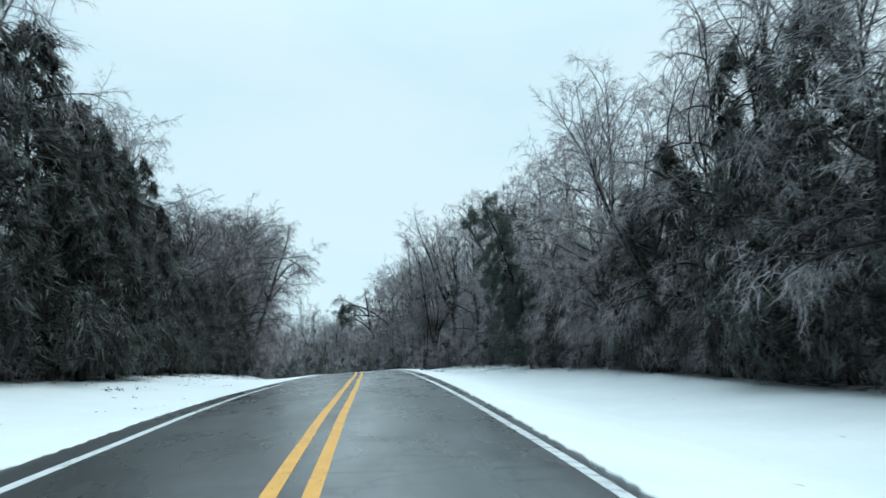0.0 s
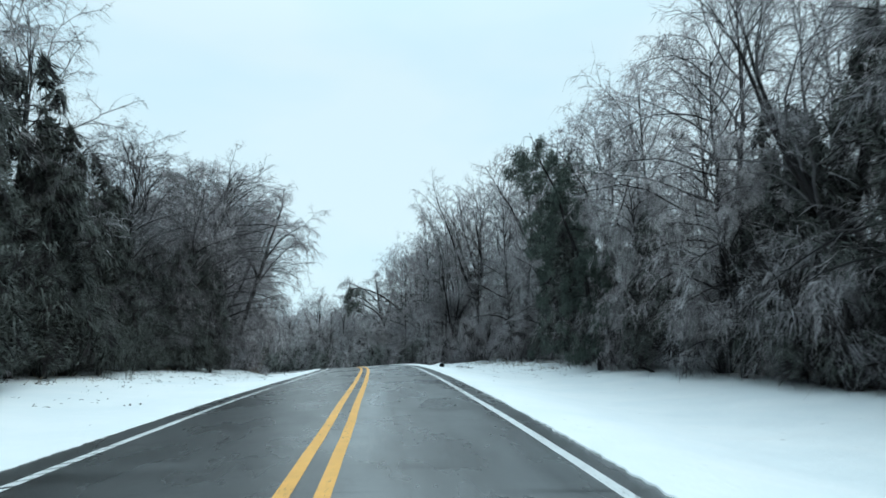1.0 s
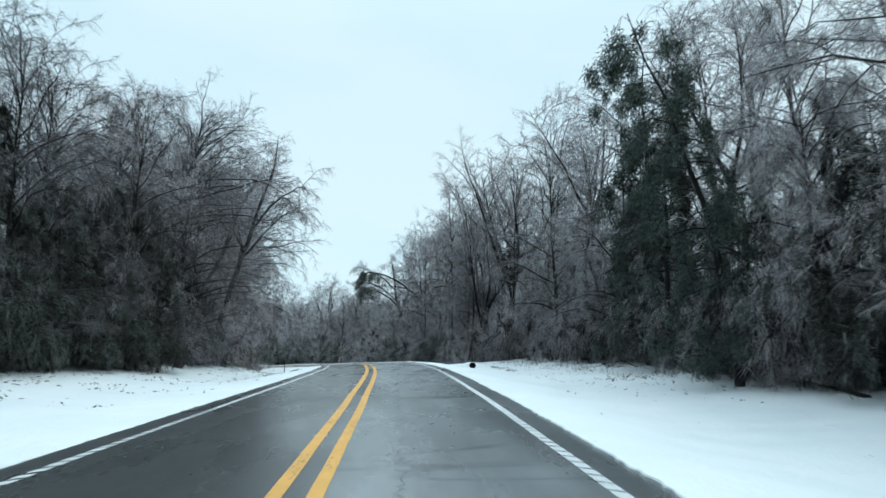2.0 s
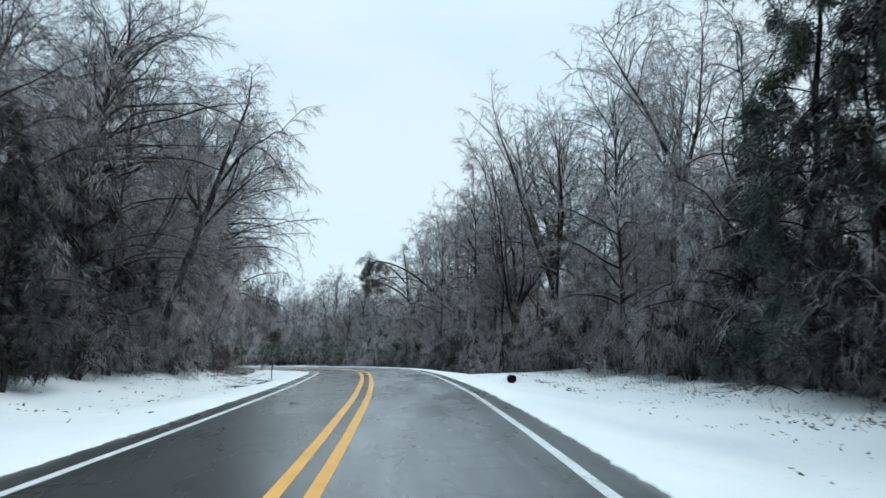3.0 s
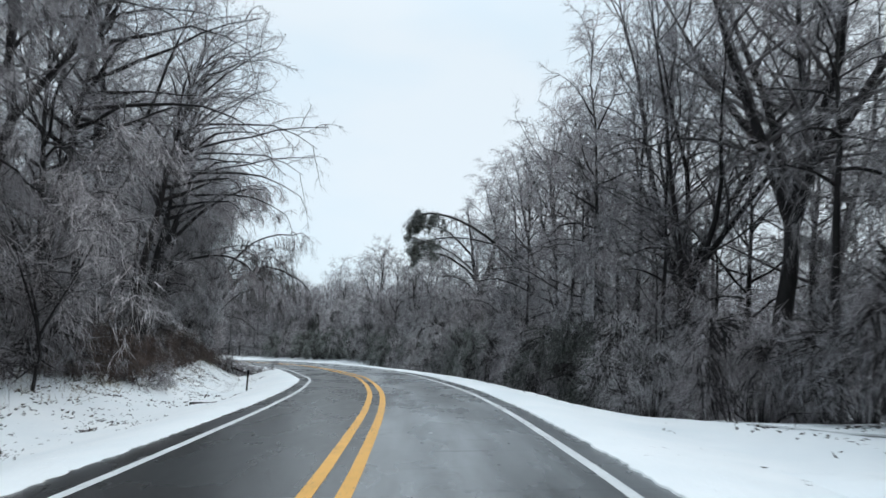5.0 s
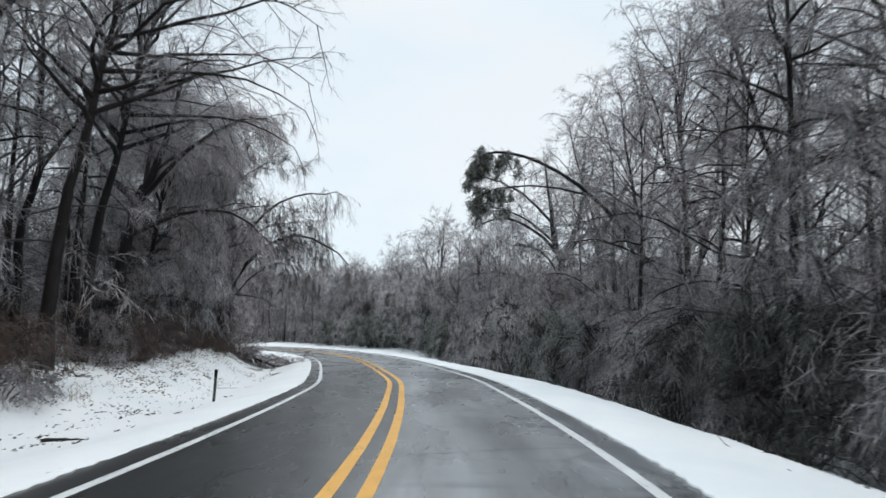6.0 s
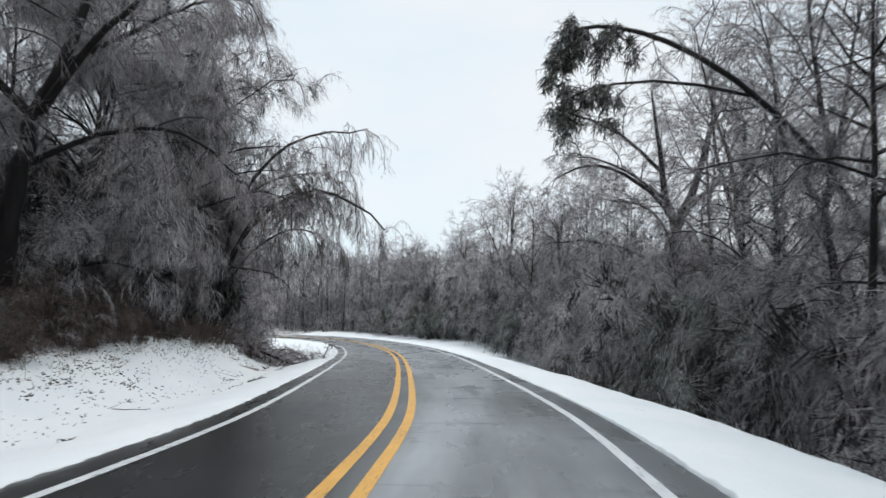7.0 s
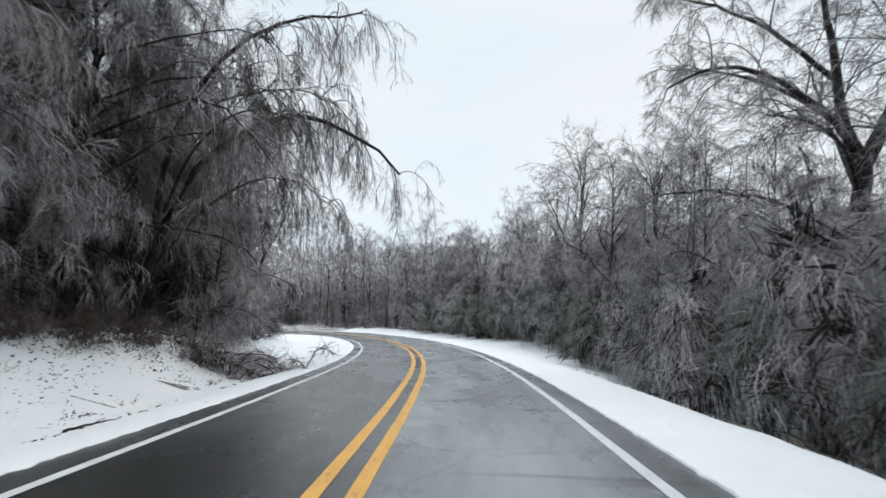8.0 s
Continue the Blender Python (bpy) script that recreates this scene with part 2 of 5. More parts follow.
# ---------------------------------------------------------------- the line of the road
U = 1.06
LINE = [  # metres along, heading to the left of +y, height, bank
    (-12.7, 8.94, 1.161, -1.80), (0.0, 9.0, 1.161, -1.80), (6.9, 7.83, 1.164, -1.49), (13.2, 7.23, 1.047, -0.94),
    (19.4, 7.23, 0.861, -0.43), (25.6, 7.63, 0.637, 0.16), (31.8, 8.25, 0.386, 0.59), (38.2, 8.99, 0.112, 0.98),
    (44.6, 9.78, -0.191, 1.21), (51.2, 10.64, -0.532, 1.40), (57.8, 11.62, -0.923, 1.54), (64.0, 12.71, -1.328, 1.59),
    (70.1, 14.13, -1.784, 1.64), (76.9, 16.29, -2.338, 1.68), (83.1, 19.03, -2.877, 1.76), (89.2, 22.81, -3.427, 1.78),
    (97.8, 27.52, -4.176, 1.87), (106.3, 28.90, -4.910, 1.87), (112.7, 30.10, -5.460, 1.87), (119.0, 32.16, -6.011, 1.87),
    (138.1, 38.35, -7.662, 1.87), (159.3, 45.23, -9.497, 1.87), (172.0, 50.0, -10.6, 1.87), (184.0, 60.0, -11.6, 1.7), (196.0, 72.0, -12.6, 1.5),
    (230.0, 100.0, -15.0, 1.0),
]
LINE = np.array(LINE)
STEP = 0.25
ss = np.arange(-80, 230, STEP)


def smooth(v, n=13):
    w = np.hanning(n)
    return np.convolve(np.pad(v, n // 2, mode="edge"), w / w.sum(), mode="valid")


s_head = smooth(np.radians(np.interp(ss, LINE[:, 0], LINE[:, 1])))
s_z = smooth(np.interp(ss, LINE[:, 0], LINE[:, 2]), 25)
s_bank = smooth(np.tan(np.radians(np.interp(ss, LINE[:, 0], LINE[:, 3]))), 25)
s_x = np.cumsum(-np.sin(s_head)) * STEP
s_y = np.cumsum(np.cos(s_head)) * STEP
at0 = np.searchsorted(ss, -12.72)
s_x += 2.845 - s_x[at0]
s_y += -11.194 - s_y[at0]


def drift(s):
    """How far the road lies to the right of the smooth line."""
    return np.interp(np.asarray(s, float), ss, s_drift)


s_drift = smooth(U * np.interp(ss / U, [0, 10, 20, 27, 38, 49, 58, 71, 76, 82, 88, 93, 100],
                         [0.32, 0.22, 0.08, -0.04, -0.04, 0.08, 0.05, -0.04, -0.14, -0.24, -0.04, -0.09, -0.09]), 37)


s_pull = smooth(U * np.interp(ss / U, [0, 8, 17.5, 28, 36, 44, 55, 63, 72, 83, 95, 102],
                         [0.20, 0.20, -0.13, -0.19, 0.0, 0.20, 0.37, 0.36, 0.29, 0.26, 0.11, 0.05]), 37)


def pull(s):
    """How far the west edge of the road stands in from its usual width."""
    return np.interp(np.asarray(s, float), ss, s_pull)


def ragged(s):
    """How far the east edge of the asphalt stands in from its usual width."""
    return U * np.interp(np.asarray(s, float) / U, [0, 6, 16, 27, 44, 55, 72, 83, 95], [0.36, 0.30, 0.17, 0.0, 0.0, 0.10, 0.06, -0.11, -0.02])


def plan(s, d):
    """World x, y, road-plane z and heading at s metres along and d metres to the right of the driving line."""
    s = np.asarray(s, float)
    d = np.asarray(d, float) + drift(s)
    h = np.interp(s, ss, s_head)
    return (np.interp(s, ss, s_x) + d * np.cos(h), np.interp(s, ss, s_y) + d * np.sin(h),
            np.interp(s, ss, s_z) + np.clip(d, -14, 14) * np.interp(s, ss, s_bank), h)


R_EDGE, L_EDGE = 2.47 * U, -4.58 * U


def shoulder(s, d):
    """Height of the ground over the road's plane."""
    s, d = np.broadcast_arrays(np.asarray(s, float) / U, np.asarray(d, float) / U)
    deep = np.clip((s - 33) / 30, 0, 1)
    left_a = np.interp(-d, [4.5, 5.2, 7.0, 9.0, 11, 15, 25, 60], [0, -0.02, 0.06, 0.28, 0.5, 0.8, 1.2, 2.0])
    left_b = np.interp(-d, [4.5, 5.2, 7.3, 8.6, 11, 14, 25, 60], [0, -0.10, -0.56, -0.45, 0.35, 0.95, 1.6, 2.6])
    fall = np.clip((s - 65) / 12, 0, 1)
    right_a = np.interp(d, [2.4, 3.0, 5.8, 8.0, 11, 16, 30, 60], [0, -0.03, -0.54, -0.54, -0.34, -0.1, 0.2, 0.4])
    right_b = np.interp(d, [2.4, 3.0, 4.8, 7.0, 11, 16, 30, 60], [0, -0.02, -0.26, -1.1, -2.2, -2.6, -2.4, -2.0])
    far = np.clip((s - 112) / 20, 0, 1)
    right_b = right_b * (1 - far) + right_a * far
    left = left_a * (1 - deep) + left_b * deep
    rise = np.clip((-d - 7.3) / 3.7, 0, 1)
    left = left + np.interp(s, [88, 95, 103, 113, 124], [0, 0.35, 0.85, 0.85, 0]) * rise * rise * (3 - 2 * rise)
    right = right_a * (1 - fall) + right_b * fall
    right = right + 0.32 * np.exp(-((s - 67.5) / 4.0) ** 2) * np.clip((d - 4.6) / 2.4, 0, 1)
    return np.where(d < 0, left, right) * U


def ground_at(s, d):
    """World place of a point of the ground; s, d in the road's own measure."""
    x, y, z, h = plan(s, d)
    return float(x), float(y), float(z + shoulder(s, d)), float(h)


# ---------------------------------------------------------------- mesh helpers


def mesh_object(name, verts, faces, material, parent=None, uv=None, shade=True):
    me = bpy.data.meshes.new(name)
    me.from_pydata([tuple(v) for v in verts], [], faces)
    if uv is not None:
        layer = me.uv_layers.new(name="UVMap")
        loops = np.empty(len(me.loops), dtype=np.int32)
        me.loops.foreach_get("vertex_index", loops)
        layer.data.foreach_set("uv", np.asarray(uv, np.float32)[loops].ravel())
    if shade:
        me.polygons.foreach_set("use_smooth", np.ones(len(me.polygons), bool))
    me.materials.append(material)
    ob = new(name, me)
    if parent is not None:
        ob.parent = parent
    return ob


def part(name, bm, material, parent, label=""):
    me = bpy.data.meshes.new(name)
    bm.to_mesh(me)
    bm.free()
    me.materials.append(material)
    ob = new(name, me)
    ob.parent = parent
    if label:
        ob["label"] = label
    return ob


def grid_faces(nu, nv):
    i = np.arange(nu - 1)[:, None] * nv + np.arange(nv - 1)[None, :]
    return np.stack([i, i + nv, i + nv + 1, i + 1], -1).reshape(-1, 4).tolist()


def rough_noise(x, y, scale, seed=0.0):
    """Smooth cheap noise from a few sines, -1 to 1."""
    x, y = np.asarray(x) / scale + seed, np.asarray(y) / scale - seed
    return (np.sin(x * 1.7 + np.sin(y * 1.3)) + np.sin(y * 2.1 + np.sin(x * 0.9 + 2.0)) + np.sin((x + y) * 3.1) * 0.5) / 2.5


# ---------------------------------------------------------------- road
rs = np.arange(-70, 215, 0.5)
rd = np.array([L_EDGE - 0.42, L_EDGE - 0.3, L_EDGE, -3.9, -3.0, -2.0, -1.1, 0.0, 1.0, 2.0, R_EDGE, R_EDGE + 0.22])
gs, gd = np.meshgrid(rs, rd, indexing="ij")
x, y, z, _ = plan(gs, gd)
z = z - np.where(gd > R_EDGE - 0.01, 0.01, 0.0) - np.where(gd < L_EDGE - 0.01, np.interp(gs, [34, 44], [0.02, 0.20]), 0.0)
z[:, 0] -= 0.09
z[:, -1] -= 0.10
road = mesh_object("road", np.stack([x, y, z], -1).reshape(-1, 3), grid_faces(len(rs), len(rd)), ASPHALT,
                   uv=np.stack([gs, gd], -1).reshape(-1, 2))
tagged(road, "damp grey two-lane asphalt road with fine cracks", "road", kind="structure")


def stripe(name, d0, width, material, label, bitten=()):
    """A painted line, 4 mm proud; bitten: stretches (from, to, depth) where a rumble strip breaks it up."""
    chance = random.Random(int(d0 * 100))
    verts, faces, uv = [], [], []
    spans, s = [], -70.0
    while s < 215:
        depth = max([k * min(1.0, (s - a + 1) / 5, (b - s + 1) / 5) for a, b, k in bitten if a <= s < b], default=0.0)
        if depth > 0:
            spans.append((s, s + 0.33 - 0.15 * depth * chance.uniform(0.55, 1.15), True))
            s += 0.33
        else:
            spans.append((s, s + 3.0, False))
            s += 3.0
    for a, b, short in spans:
        n = 2 if short else max(2, int((b - a) / 0.5) + 1)
        for k in range(n):
            s = a + (b - a) * k / (n - 1)
            wob = 0.004 * math.sin(s * 0.9) + 0.002 * math.sin(s * 2.7 + 1)
            for e in (-1, 1):
                sk = s + (0.06 * e * (1 if d0 < 0 else -1) if short else 0)
                d = d0 + wob + e * width / 2 + (float(pull(sk)) if d0 < -3 else 0)
                px, py, pz, _ = plan(sk, d)
                verts.append((float(px), float(py), float(pz) + 0.004))
                uv.append((sk, d))
        base = len(verts) - 2 * n
        faces += [(base + 2 * k, base + 2 * k + 1, base + 2 * k + 3, base + 2 * k + 2) for k in range(n - 1)]
    ob = mesh_object(name, verts, faces, material, uv=uv)
    return tagged(ob, label, "road marking", kind="structure")


stripe("centre_line", -0.84 * U, 0.168, YELLOW, "worn yellow centre line painted on the asphalt")
stripe("centre_line", -1.22 * U, 0.168, YELLOW, "worn yellow centre line painted on the asphalt")
stripe("edge_line", 1.94 * U, 0.15, WHITE, "worn white edge line broken by a rumble strip", ((5, 17, 0.35), (26, 35, 0.55), (44, 56, 0.5)))
stripe("edge_line", -3.96 * U, 0.15, WHITE, "worn white edge line broken by a rumble strip", ((12, 23, 0.6), (23, 40, 1.0), (50, 56, 0.3), (88, 95, 0.3)))

# ---------------------------------------------------------------- ground
gx = np.concatenate([[-3000, -900, -400, -220], np.arange(-150, 70, 1.9), [130, 300, 900, 3000]])
gy = np.concatenate([[-3000, -900, -300, -140], np.arange(-70, 240, 1.9), [300, 500, 1000, 3000]])
X, Y = np.meshgrid(gx, gy, indexing="ij")
cs = slice(0, len(ss), 4)
cx, cy = s_x[cs], s_y[cs]
flat = np.stack([X.ravel(), Y.ravel()], -1)


def nearest(q):
    """Distance along, distance to the right and ground height at world places."""
    near = np.empty(len(q), int)
    for a in range(0, len(q), 4000):
        b = q[a:a + 4000]
        near[a:a + 4000] = ((b[:, None, 0] - cx) ** 2 + (b[:, None, 1] - cy) ** 2).argmin(1)
    nh = s_head[cs][near]
    nd = (q[:, 0] - cx[near]) * np.cos(nh) + (q[:, 1] - cy[near]) * np.sin(nh)
    ns = ss[cs][near]
    nd = nd - drift(ns)
    return ns, nd, s_z[cs][near] + np.clip(nd, -14, 14) * s_bank[cs][near] + shoulder(ns, nd)


ns, nd, gz = nearest(flat)
gz -= np.interp(np.abs(nd), [0, 6.5, 12.5, 15], [0.30, 0.22, 0.16, 0.0])
gz += rough_noise(flat[:, 0], flat[:, 1], 3.0) * np.interp(np.abs(nd), [12, 18], [0, 0.10])
ground = mesh_object("ground", np.column_stack([flat, gz]), grid_faces(len(gx), len(gy)), FOREST_SNOW)
tagged(ground, "thin snow over brown leaf litter on the forest floor", "ground", kind="structure")


def verge(name, side):
    vs = np.concatenate([np.arange(-68, 2, 0.4), np.arange(2, 118, 0.11), np.arange(118, 200, 0.4)])
    edge = R_EDGE if side > 0 else L_EDGE
    out = np.array([0.0, 0.012, 0.03, 0.12, 0.4, 0.8, 1.3, 1.9, 2.6, 3.4, 4.3, 5.3, 6.4, 7.6, 8.8, 10.0, 11.2, 11.5])
    a, o = np.meshgrid(vs, out, indexing="ij")
    jag = 0.012 * rough_noise(a, a * 0.3, 1.6) + 0.022 * rough_noise(a, a * 0.7, 0.45, 3.0) + 0.040 * rough_noise(a, a * 0.9, 0.12, 9.0) - 0.02
    d = edge + side * (o + jag * np.clip(1 - o / 0.8, 0, 1))
    if side > 0:
        d = d - ragged(a) * np.clip(1 - o / 2.6, 0, 1)
    if side < 0:
        d = d + (pull(a) + 0.07) * np.clip(1 - o / 2.6, 0, 1)
    x, y, z, _ = plan(a, d)
    z = z + shoulder(a, d) + 0.012 + 0.033 * np.clip(o / 0.7, 0, 1)
    z += (0.030 * rough_noise(x, y, 1.9) + 0.018 * rough_noise(x, y, 0.55, 5.0)) * np.clip(o / 1.5, 0.15, 1)
    z[:, 0] -= 0.09
    z[:, -1] -= 0.5
    faces = grid_faces(len(vs), len(out))
    if side < 0:
        faces = [f[::-1] for f in faces]
    ob = mesh_object(name, np.stack([x, y, z], -1).reshape(-1, 3), faces, SNOW)
    return tagged(ob, "smooth fresh snow covering the grass verge beside the road", "snow", kind="structure")


verge("verge_east", 1)
verge("verge_west", -1)


# ---------------------------------------------------------------- trees


def tube_arrays(lines, sides):
    """Tapered tubes along polylines: a list of (points, radii), all of one length, as vertices and faces."""
    P = np.array([p for p, _ in lines], float)
    Rr = np.array([r for _, r in lines], float)
    n, k = P.shape[:2]
    T = np.gradient(P, axis=1)
    T /= np.linalg.norm(T, axis=2, keepdims=True) + 1e-9
    ref = np.where(np.abs(T[..., 2:3]) > 0.9, [1.0, 0, 0], [0, 0, 1.0])
    A = np.cross(T, ref)
    A /= np.linalg.norm(A, axis=2, keepdims=True) + 1e-9
    B = np.cross(T, A)
    ang = np.arange(sides) * 2 * math.pi / sides
    V = (P[:, :, None] + Rr[:, :, None, None] * (np.cos(ang)[:, None] * A[:, :, None] + np.sin(ang)[:, None] * B[:, :, None]))
    i = (np.arange(n)[:, None, None] * k + np.arange(k - 1)[None, :, None]) * sides
    j = np.arange(sides)[None, None, :]
    j2 = (j + 1) % sides
    F = np.stack([i + j, i + j2, i + sides + j2, i + sides + j], -1).reshape(-1, 4)
    return V.reshape(-1, 3), F


def spike_arrays(p0, p1, radius, bend=None):
    """Thin tapered twigs, three-sided; with bend they have a joint on the way."""
    n = len(p0)
    T = p1 - p0
    L = np.linalg.norm(T, axis=1, keepdims=True) + 1e-9
    T = T / L
    ref = np.where(np.abs(T[:, 2:3]) > 0.9, [1.0, 0, 0], [0, 0, 1.0])
    A = np.cross(T, ref)
    A /= np.linalg.norm(A, axis=1, keepdims=True) + 1e-9
    B = np.cross(T, A)
    rad = np.broadcast_to(np.asarray(radius, float).reshape(-1, 1), (n, 1))
    ring = [math.cos(a) * A + math.sin(a) * B for a in (0, 2.0944, 4.18879)]
    if bend is None:
        V = np.stack([p0 + rad * r for r in ring] + [p1], 1)
        b = np.arange(n)[:, None] * 4
        F = np.stack([b + [0, 1, 3], b + [1, 2, 3], b + [2, 0, 3]], 1).reshape(-1, 3)
    else:
        V = np.stack([p0 + rad * r for r in ring] + [bend + rad * 0.7 * r for r in ring] + [p1], 1)
        b = np.arange(n)[:, None] * 7
        tri = [[0, 1, 4], [0, 4, 3], [1, 2, 5], [1, 5, 4], [2, 0, 3], [2, 3, 5], [3, 4, 6], [4, 5, 6], [5, 3, 6]]
        F = np.stack([b + t for t in tri], 1).reshape(-1, 3)
    return V.reshape(-1, 3), F


def sliver_arrays(rng, p0, p1, radius):
    """The finest twiglets: one thin tapering blade each, turned at random."""
    n = len(p0)
    a = unit(np.cross(p1 - p0, rng.normal(0, 1, (n, 3)))) * np.asarray(radius, float).reshape(-1, 1)
    V = np.stack([p0 - a, p0 + a, p1], 1).reshape(-1, 3)
    return V, np.arange(3 * n).reshape(-1, 3)


def blade_arrays(rng, lines, radius):
    """Bent thin branchlets of three points, one flat tapering blade each."""
    n = len(lines)
    p0, p1, p2 = lines[:, 0], lines[:, 1], lines[:, 2]
    a = unit(np.cross(p2 - p0, rng.normal(0, 1, (n, 3)))) * np.asarray(radius, float).reshape(-1, 1)
    V = np.stack([p0 - a, p0 + a, p1 - a * 0.7, p1 + a * 0.7, p2], 1).reshape(-1, 3)
    b = np.arange(n)[:, None] * 5
    return V, np.stack([b + [0, 1, 3], b + [0, 3, 2], b + [2, 3, 4]], 1).reshape(-1, 3)


def raw_mesh(name, pieces, material, inner=(), inner_material=None):
    """One mesh from several (vertices, faces) pieces; the inner pieces have a material of their own."""
    V, loops, starts, totals, slots, base, at = [], [], [], [], [], 0, 0
    for k, (v, f) in enumerate(list(pieces) + list(inner)):
        if len(f) == 0:
            continue
        slots.append(np.full(len(f), int(k >= len(pieces))))
        V.append(v)
        loops.append((f + base).ravel())
        w = f.shape[1]
        starts.append(at + np.arange(len(f)) * w)
        totals.append(np.full(len(f), w))
        base += len(v)
        at += f.size
    V, loops = np.concatenate(V), np.concatenate(loops)
    starts, totals = np.concatenate(starts), np.concatenate(totals)
    me = bpy.data.meshes.new(name)
    me.vertices.add(len(V))
    me.vertices.foreach_set("co", V.astype(np.float32).ravel())
    me.loops.add(len(loops))
    me.loops.foreach_set("vertex_index", loops.astype(np.int32))
    me.polygons.add(len(starts))
    me.polygons.foreach_set("loop_start", starts.astype(np.int32))
    me.polygons.foreach_set("loop_total", totals.astype(np.int32))
    me.polygons.foreach_set("use_smooth", np.ones(len(starts), bool))
    me.materials.append(material)
    if inner:
        me.materials.append(inner_material)
        me.polygons.foreach_set("material_index", np.concatenate(slots).astype(np.int32))
    me.update(calc_edges=True)
    return me


def unit(v):
    return v / (np.linalg.norm(v, axis=-1, keepdims=True) + 1e-9)


def limb_line(rng, p, d, length, n, wander, droop):
    """A wandering polyline that sags by droop towards its end."""
    pts, d = [p], unit(d)
    for k in range(n):
        d = unit(d + rng.normal(0, wander, 3) + np.array([0, 0, -droop * (k + 1) / n]))
        pts.append(pts[-1] + d * length / n)
    return np.array(pts)


def along(line, u):
    k = np.clip(u, 0, 1) * (len(line) - 1)
    i = np.minimum(k.astype(int), len(line) - 2)
    f = (k - i)[:, None]
    return line[i] * (1 - f) + line[i + 1] * f, unit(line[i + 1] - line[i])


def twig_cloud(rng, lines, count, length, radius, droop, spread=0.8, forks=2, tip=0.15, bent=True):
    """Twigs with side twiglets along the given polylines."""
    lens = np.array([np.linalg.norm(np.diff(l, axis=0), axis=1).sum() for l in lines])
    pick = rng.choice(len(lines), count, p=lens / lens.sum())
    P, D = np.empty((count, 3)), np.empty((count, 3))
    for k in np.unique(pick):
        m = pick == k
        P[m], D[m] = along(lines[k], tip + (1 - tip) * rng.random(m.sum()) ** 0.8)
    D = unit(D * 0.7 + rng.normal(0, spread, (count, 3)))
    L = length * (0.45 + 0.9 * rng.random((count, 1)))
    mid = P + D * L * 0.5
    D2 = unit(D + rng.normal(0, 0.22, (count, 3)) + np.array([0, 0, -droop]))
    end = mid + D2 * L * 0.5
    rad = radius * (0.7 + 0.6 * rng.random(count))
    out = [spike_arrays(P, end, rad, mid if bent else None)]
    for f in range(forks):
        u = 0.1 + 0.9 * rng.random((count, 1))
        if bent:
            q = np.where(u < 0.5, P + (mid - P) * u * 2, mid + (end - mid) * (u * 2 - 1))
        else:
            q = P + (end - P) * u
        e = unit(D2 * 0.9 + rng.normal(0, 0.55, (count, 3)) + np.array([0, 0, -droop * 0.8]))
        out.append(sliver_arrays(rng, q, q + e * L * (0.30 + 0.45 * rng.random((count, 1))), rad * 0.52))
    return out


def mass(rng, centres, sizes, per, length, radius, sag=0.8, fray=0.25):
    """Hanging sprays combed down over rounded lobes, uneven at the rim."""
    m = len(centres)
    n = m * per
    c, z = np.repeat(centres, per, axis=0), np.repeat(sizes, per, axis=0)
    sway = np.repeat(rng.normal(0, 0.32, (m, 3)), per, axis=0)
    # the twigs of one spray spring from one spot and hang together
    tuft = max(1, per // 14)
    spots = unit(rng.normal(0, 1, (m, tuft, 3)))
    u = np.take_along_axis(spots, rng.integers(0, tuft, (m, per))[:, :, None], axis=1).reshape(-1, 3)
    comb = u + rng.normal(0, 0.5, (n, 3)) * 0.6
    u = unit(u + rng.normal(0, 0.24, (n, 3)))
    u[:, 2] = np.where(u[:, 2] < -0.45, -u[:, 2], u[:, 2])
    p = c + u * z * (0.78 + fray * rng.random((n, 1)) ** 2)
    g = np.array([0, 0, -1.0]) + u * u[:, 2:3]
    d = unit(comb * 0.35 + g * sag + sway + rng.normal(0, 0.20, (n, 3)))
    L = length * (0.5 + 0.9 * rng.random((n, 1)))
    p0, p1 = p - d * L * 0.35, p + d * L * 0.65
    a = unit(np.cross(d, u + rng.normal(0, 0.55, (n, 3)))) * (radius * (0.55 + 1.5 * rng.random((n, 1)) ** 3))
    return np.stack([p0 - a, p0 + a, p1], 1).reshape(-1, 3), np.arange(3 * n).reshape(-1, 3)


def shoots(rng, lines, per, u0, angle, ratio, pts, droop, rise=0.0, wander=0.12, taper=0.55, least=0.0):
    """Side shoots along an array of polylines (n, k, 3): an array of polylines (n * per, pts, 3) and their lengths."""
    n, k = lines.shape[:2]
    i = np.repeat(np.arange(n), per)
    u = u0 + (1 - u0) * (np.tile(np.arange(per), n) + rng.random(n * per)) / per
    w = np.clip(u * (k - 1), 0, k - 1.001)
    j = w.astype(int)
    f = (w - j)[:, None]
    p = lines[i, j] * (1 - f) + lines[i, j + 1] * f
    T = unit(lines[i, j + 1] - lines[i, j])
    side = unit(np.cross(T, rng.normal(0, 1, T.shape)))
    ang = angle * (0.7 + 0.6 * rng.random((n * per, 1)))
    d = unit(T * np.cos(ang) + side * np.sin(ang) + np.array([0, 0, rise]))
    whole = np.linalg.norm(np.diff(lines, axis=1), axis=2).sum(1)[i]
    L = np.maximum(least, whole * ratio * (1 - taper * u)) * (0.6 + 0.8 * rng.random(n * per))
    out = [p]
    for s in range(pts - 1):
        d = unit(d + rng.normal(0, wander, d.shape) + np.array([0, 0, -droop * (s + 1) / (pts - 1)]))
        out.append(out[-1] + d * (L / (pts - 1))[:, None])
    return np.stack(out, 1), L


